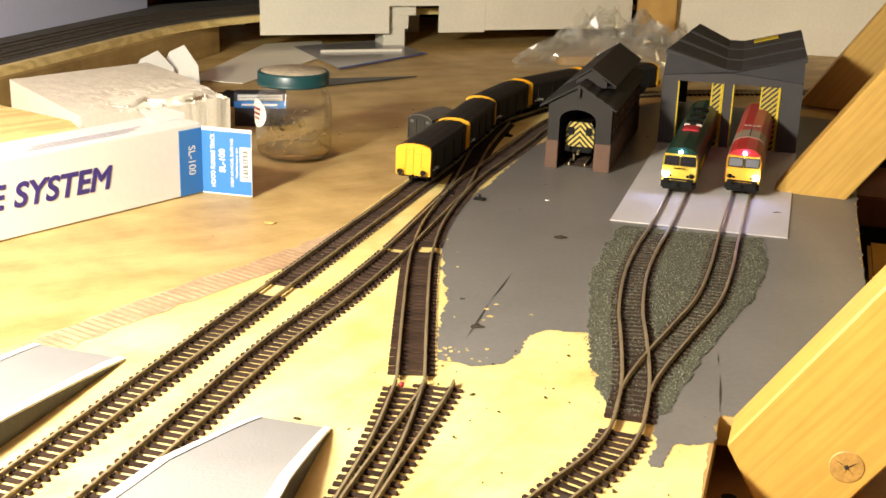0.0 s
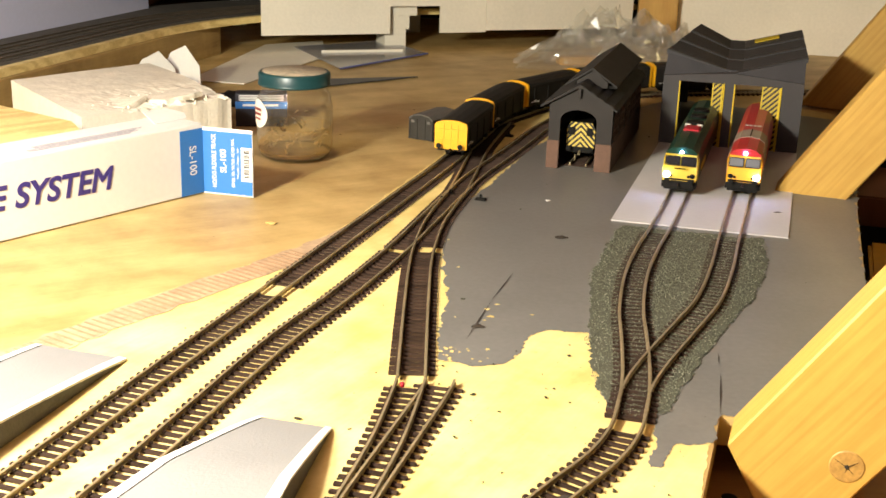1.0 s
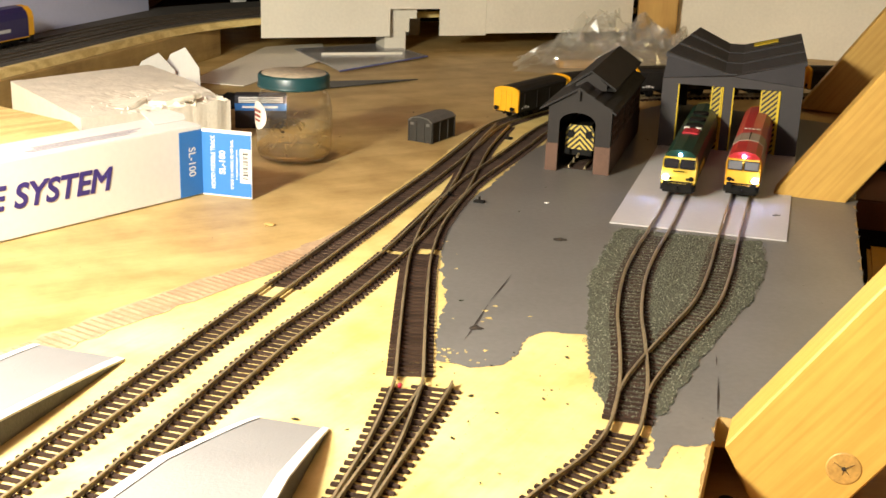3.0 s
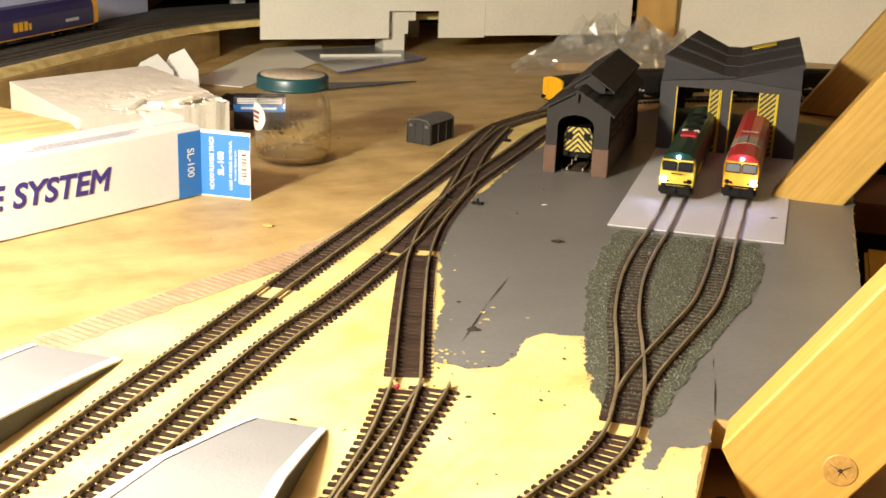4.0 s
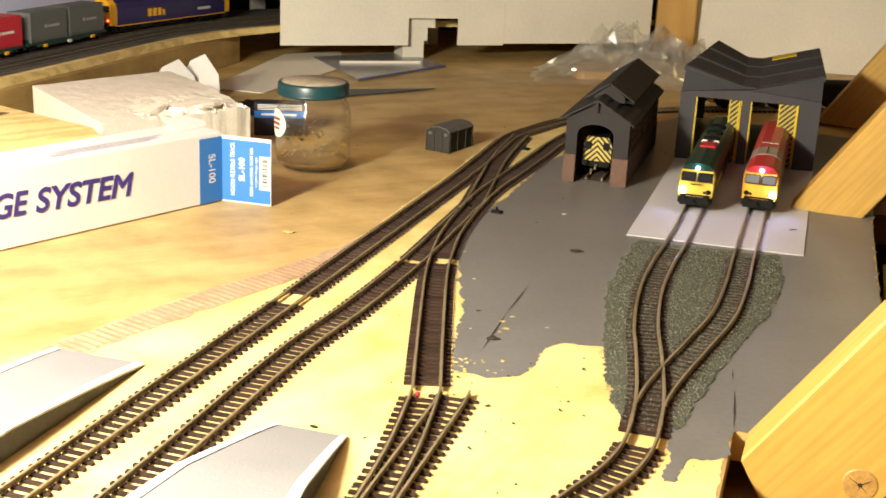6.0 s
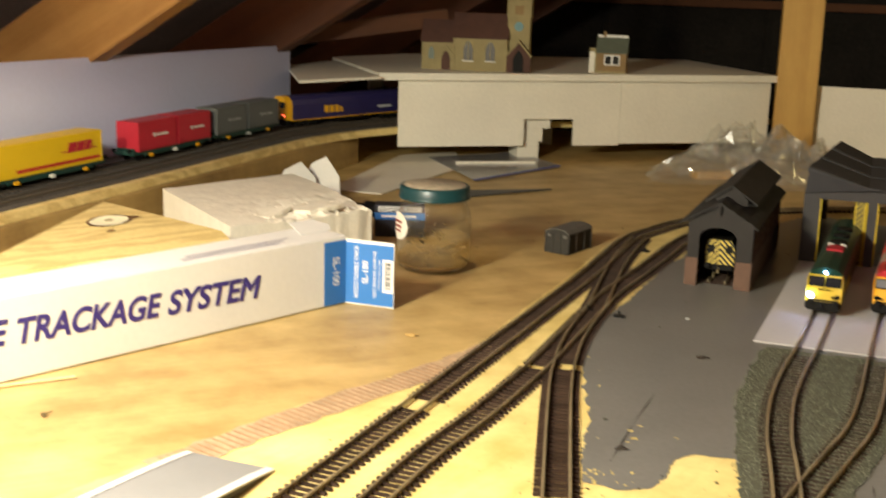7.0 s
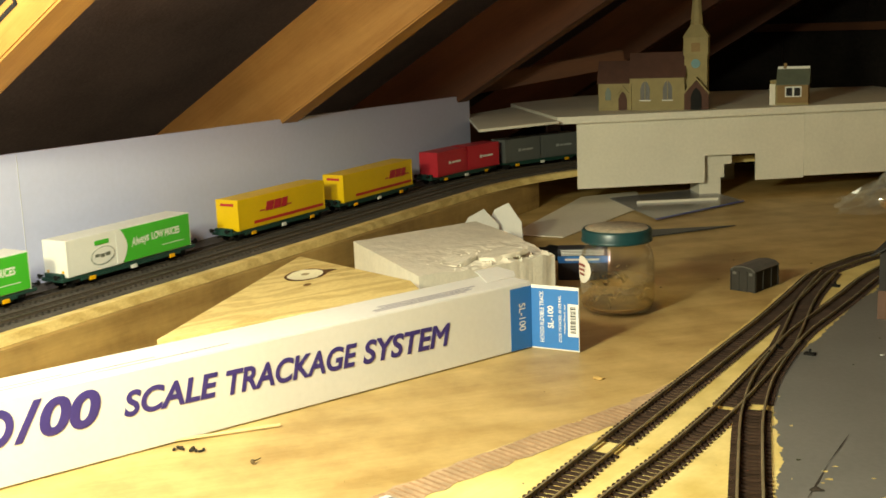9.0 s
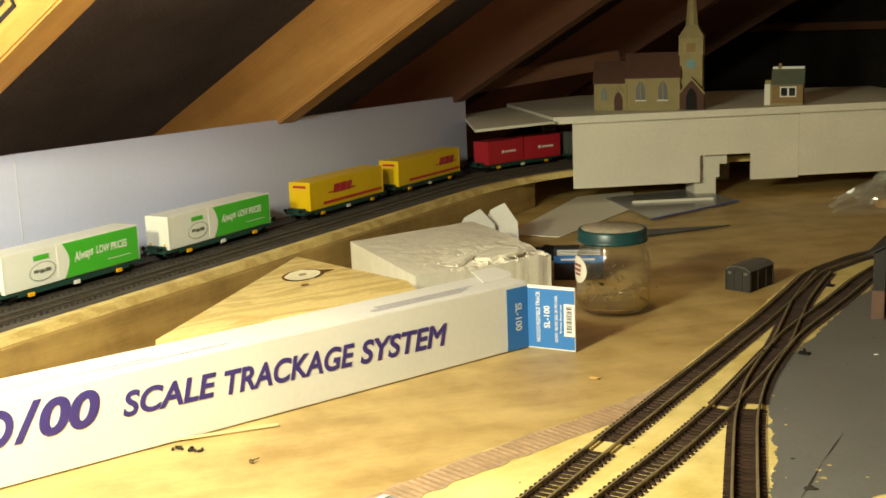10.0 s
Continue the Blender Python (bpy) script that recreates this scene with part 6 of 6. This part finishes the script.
part("block", cube((0, 0, 0), (0.036, 0.05, 0.030), 0.0008), CREAM, stack)
part("block", cube((0.0, 0.0, 0.030), (0.042, 0.05, 0.052), 0.0008), CREAM, stack)
part("block", cube((-0.002, -0.002, 0.052), (0.054, 0.05, 0.070), 0.0008), CREAM, stack)
plinth = thing("card_strip", HILL @ pose(0.085, -0.045, 0, 0, 0, -3), "cream card strip lying under the white front", "card")
part("strip", cube((0, 0, 0), (0.13, 0.002, 0.008)), CREAM, plinth)
ZD = zt + 0.0117


def gable_house(parent, x0, x1, y0, y1, he, hr, wall, roof, oh=0.002):
    part("wall", upright_x([(y0, 0), (y1, 0), (y1, he), ((y0 + y1) / 2, hr - 0.0015), (y0, he)], x0, x1), wall, parent)
    for y in (y0, y1):
        sg = -1 if y == y0 else 1
        part("roof", upright_x([((y0 + y1) / 2, hr), (y + sg * oh, he - 0.0005), (y + sg * oh, he - 0.0022), ((y0 + y1) / 2, hr - 0.0018)], x0 - oh, x1 + oh), roof, parent)


def upright_x(outline, x0, x1):
    """A solid from an outline in y and z, from x0 to x1."""
    bmx = prism(outline, x0, x1)
    bmesh.ops.transform(bmx, matrix=Matrix(((0, 0, 1, 0), (1, 0, 0, 0), (0, 1, 0, 0), (0, 0, 0, 1))), verts=bmx.verts)
    bmesh.ops.recalc_face_normals(bmx, faces=bmx.faces)
    return bmx


def pointed(x, z, w, h):
    return [(x - w / 2, z), (x + w / 2, z), (x + w / 2, z + h * 0.6), (x + w * 0.3, z + h * 0.85), (x, z + h), (x - w * 0.3, z + h * 0.85), (x - w / 2, z + h * 0.6)]


church = thing("model_church", HILL @ pose(0.050, 0.068, ZD, 0, 0, -22), "cream stone model church with brown roofs and a spire", "model church")
gable_house(church, 0.0, 0.052, 0.004, 0.045, 0.046, 0.080, STONE, CHURCH_ROOF)
gable_house(church, 0.052, 0.140, 0.0, 0.052, 0.054, 0.092, STONE, CHURCH_ROOF)
part("tower", cube((0.139, 0.010, 0), (0.175, 0.046, 0.086), 0.0004), STONE, church)
part("belfry", cube((0.1375, 0.0085, 0.086), (0.1765, 0.0475, 0.115), 0.0004), STONE, church)
bm = bmesh.new()
bmesh.ops.create_cone(bm, cap_ends=True, segments=4, radius1=0.0295, radius2=0.012, depth=0.020, matrix=pose(0.157, 0.028, 0.125, 0, 0, 45))
bmesh.ops.create_cone(bm, cap_ends=True, segments=8, radius1=0.0105, radius2=0.0008, depth=0.115, matrix=pose(0.157, 0.028, 0.1915, 0, 0, 22.5))
part("spire", bm, STONE, church, "pale tapering spire")
for x in (0.077, 0.113):
    w = part("window", upright(pointed(x, 0.017, 0.015, 0.031), -0.0006, 0.0008), plain("church_glass", (0.030, 0.020, 0.014), 0.4), church, "pointed leaded window")
    part("sill", cube((x - 0.009, -0.0014, 0.0150), (x + 0.009, 0.0006, 0.0168)), CARD, w)
    part("mullion", upright([(x - 0.0006, 0.017), (x + 0.0006, 0.017), (x + 0.0006, 0.047), (x - 0.0006, 0.047)], -0.0011, 0), STONE, w)
part("window", upright(pointed(0.016, 0.017, 0.009, 0.021), 0.0032, 0.0048), plain("church_glass_green", (0.06, 0.09, 0.06), 0.4), church, "small pointed window")
part("door", upright(pointed(0.040, 0.0, 0.014, 0.031), 0.003, 0.0048), CHURCH_ROOF, church, "brown pointed door")
part("door_hood", upright([(0.029, 0.028), (0.040, 0.040), (0.051, 0.028), (0.049, 0.026), (0.040, 0.036), (0.031, 0.026)], 0.001, 0.004), STONE, church)
part("clock_face", upright([(0.157 + 0.0075 * math.cos(a), 0.073 + 0.0075 * math.sin(a)) for a in (2 * math.pi * i / 16 for i in range(16))], 0.0092, 0.0105), plain("clock_blue", (0.09, 0.22, 0.25), 0.5), church, "round blue clock")
part("louvre", cube((0.150, 0.0078, 0.092), (0.164, 0.009, 0.106)), OCHRE, church, "square belfry louvre")
porch = part("porch", upright([(0.140, 0), (0.1785, 0), (0.1785, 0.026), (0.1592, 0.047), (0.140, 0.026)], -0.004, 0.0098), CHURCH_ROOF, church, "brown gabled porch")
part("porch_door", upright(pointed(0.159, 0.0, 0.017, 0.036), -0.0052, -0.0038), BLACK, porch)
part("porch_gable", upright([(0.1385, 0.024), (0.1592, 0.048), (0.180, 0.024), (0.180, 0.028), (0.1592, 0.052), (0.1385, 0.028)], -0.006, 0.0098), STONE, porch)
for x in (0.0535, 0.1395):
    part("buttress", cube((x - 0.0015, -0.003, 0), (x + 0.0015, 0.001, 0.042), 0.0004), STONE, church)

cottage = thing("model_cottage", HILL @ pose(0.325, 0.025, ZD, 0, 0, -26), "tiny ochre model cottage with slate roof and pale lean-to", "model cottage")
gable_house(cottage, 0.012, 0.060, 0, 0.036, 0.0345, 0.059, OCHRE, COTTAGE_ROOF)
part("ridge", cube((0.011, 0.0155, 0.0575), (0.061, 0.0205, 0.0615), 0.0004), CARD, cottage, "white ridge tiles")
part("lean_to", cube((0.0, 0.003, 0), (0.012, 0.022, 0.040), 0.0004), STONE, cottage)
part("lean_to_door", cube((-0.0006, 0.0018, 0), (0.0085, 0.0032, 0.034)), CREAM, cottage, "pale door")
win = part("window", cube((0.024, -0.0010, 0.0130), (0.050, 0.0004, 0.0300), 0.0003), CARD, cottage, "white framed double window")
for x in (0.026, 0.0385):
    part("pane", cube((x, -0.0014, 0.0150), (x + 0.0095, -0.0008, 0.0280)), CAB_GLASS, win)
part("footing", cube((0.011, -0.0016, 0), (0.061, 0.001, 0.0035)), STONE, cottage)
chim = part("chimney", cube((0.020, 0.015, 0.058), (0.025, 0.020, 0.067), 0.0003), OCHRE, cottage)

# Upright post and the white board behind the shed.
post = thing("upright_post", pose(0.318, 2.085, 0, 0, 0, -6), "square pine post behind the plastic bag", "post")
part("post", cube((0, 0, 0), (0.066, 0.05, 1.10), 0.002), PINE_UP, post)
panel = thing("white_panel", pose(0.388, 2.10, 0, -4, 0, -13), "large plain white board propped behind the sheds", "board")
part("board", cube((0, 0, 0), (0.62, 0.006, 0.128), 0.0008), CREAM, panel)
rail_t = thing("purlin_timber", pose(-0.52, 1.985, 0.168, 0, -8, 18), "brown timber resting behind the backscene", "timber")
part("beam", cube((0, 0, 0), (0.30, 0.03, 0.028), 0.002), SHADED_RAFTER, rail_t)

# ---- crumbs, screw and hairs on the board ----
for x, y, r, mat, nm in ((-0.1458, 0.967, 0.0034, CRUMB, "tan crumb"), (0.0242, 0.7466, 0.0030, DIRT, "dark crumb"), (0.0968, 0.9535, 0.0034, DIRT, "dark paint flake"), (0.0655, 0.519, 0.0046, DIRT, "dark bent flake"), (0.094, 1.067, 0.0015, CARD, "white flake"), (-0.077, 0.60, 0.0014, DIRT, "dark speck"), (0.30, 1.05, 0.003, DIRT, "dark flake")):
    ob = thing("crumb", pose(x, y, 0.0009), nm + " lying on the board", "crumb", "crumbs on the board")
    bm = bmesh.new()
    bmesh.ops.create_icosphere(bm, subdivisions=2, radius=r)
    for v in bm.verts:
        v.co = Vector((v.co.x * 1.5, v.co.y, max(-0.0002, v.co.z * 0.4))) * (1 + 0.6 * noise.noise(v.co * 500 + Vector((x, y, 0)) * 90))
    part("flake", bm, mat, ob)
bm = bmesh.new()
for i in range(240):
    x, y = random.uniform(-0.05, 0.13), random.uniform(0.46, 0.72)
    if random.random() < 0.35:
        x, y = random.uniform(-0.3, 0.35), random.uniform(0.6, 1.5)
    r = 0.0002 + 0.0013 * random.random() ** 4
    prism([(r * math.cos(q) * random.uniform(0.3, 1.8), r * math.sin(q) * random.uniform(0.3, 1.1)) for q in (0.0, 1.1, 2.3, 3.4, 4.4, 5.4)], 0, min(r, 0.0005), bm, pose(x, y, 0.0007, 0, 0, random.uniform(0, 180)))
structure("dust_specks", bm, plain("green_black_flecks", (0.045, 0.048, 0.018), 0.9, coarse=60, var=0.4), "fine dark specks scattered over the board")["kind"] = "stuff"
screw = thing("screw", pose(-0.3655, 0.7335, 0.0022, 0, 90, 70), "small steel screw lying on the ply", "screw")
bm = bmesh.new()
rod(bm, (0, 0, 0), (0, 0, 0.008), 0.0007, 8, 0.0003)
rod(bm, (0, 0, -0.001), (0, 0, 0), 0.0019, 12)
part("shank", bm, SCREW, screw)


# ---- movement ----
def motions():
    times = [i * 0.25 for i in range(41)]
    rear0 = LINE_A.nearest(-0.0367, 1.108) - 0.021
    for i, van in enumerate(VANS):
        rows = []
        for t in times:
            s = rear0 + 0.1165 * t + 0.0632 + 0.1296 * i
            a, b = LINE_A.at(s - 0.038), LINE_A.at(s + 0.038)
            c = (a + b) / 2
            rows.append((t, pose(c.x, c.y, 0.0048, 0, 0, math.degrees(math.atan2(-(b - a).x, (b - a).y)))))
        walk(van, rows)
    for ob, mid, up in FORMATION:
        rows = []
        for t in times:
            s = S0 + 0.010 + mid + (0.147 * (t - 9.0) if t > 8 else 0.131 * (t - 8.0) - 0.147 - 0.02 * max(0, 4.25 - t))
            a, b = SHELF_LINE.at(s - 0.05), SHELF_LINE.at(s + 0.05)
            c = (a + b) / 2
            rows.append((t, pose(c.x, c.y, RAIL_Z + up, 0, 0, math.degrees(math.atan2(-(b - a).x, (b - a).y)))))
        walk(ob, rows)


motions()
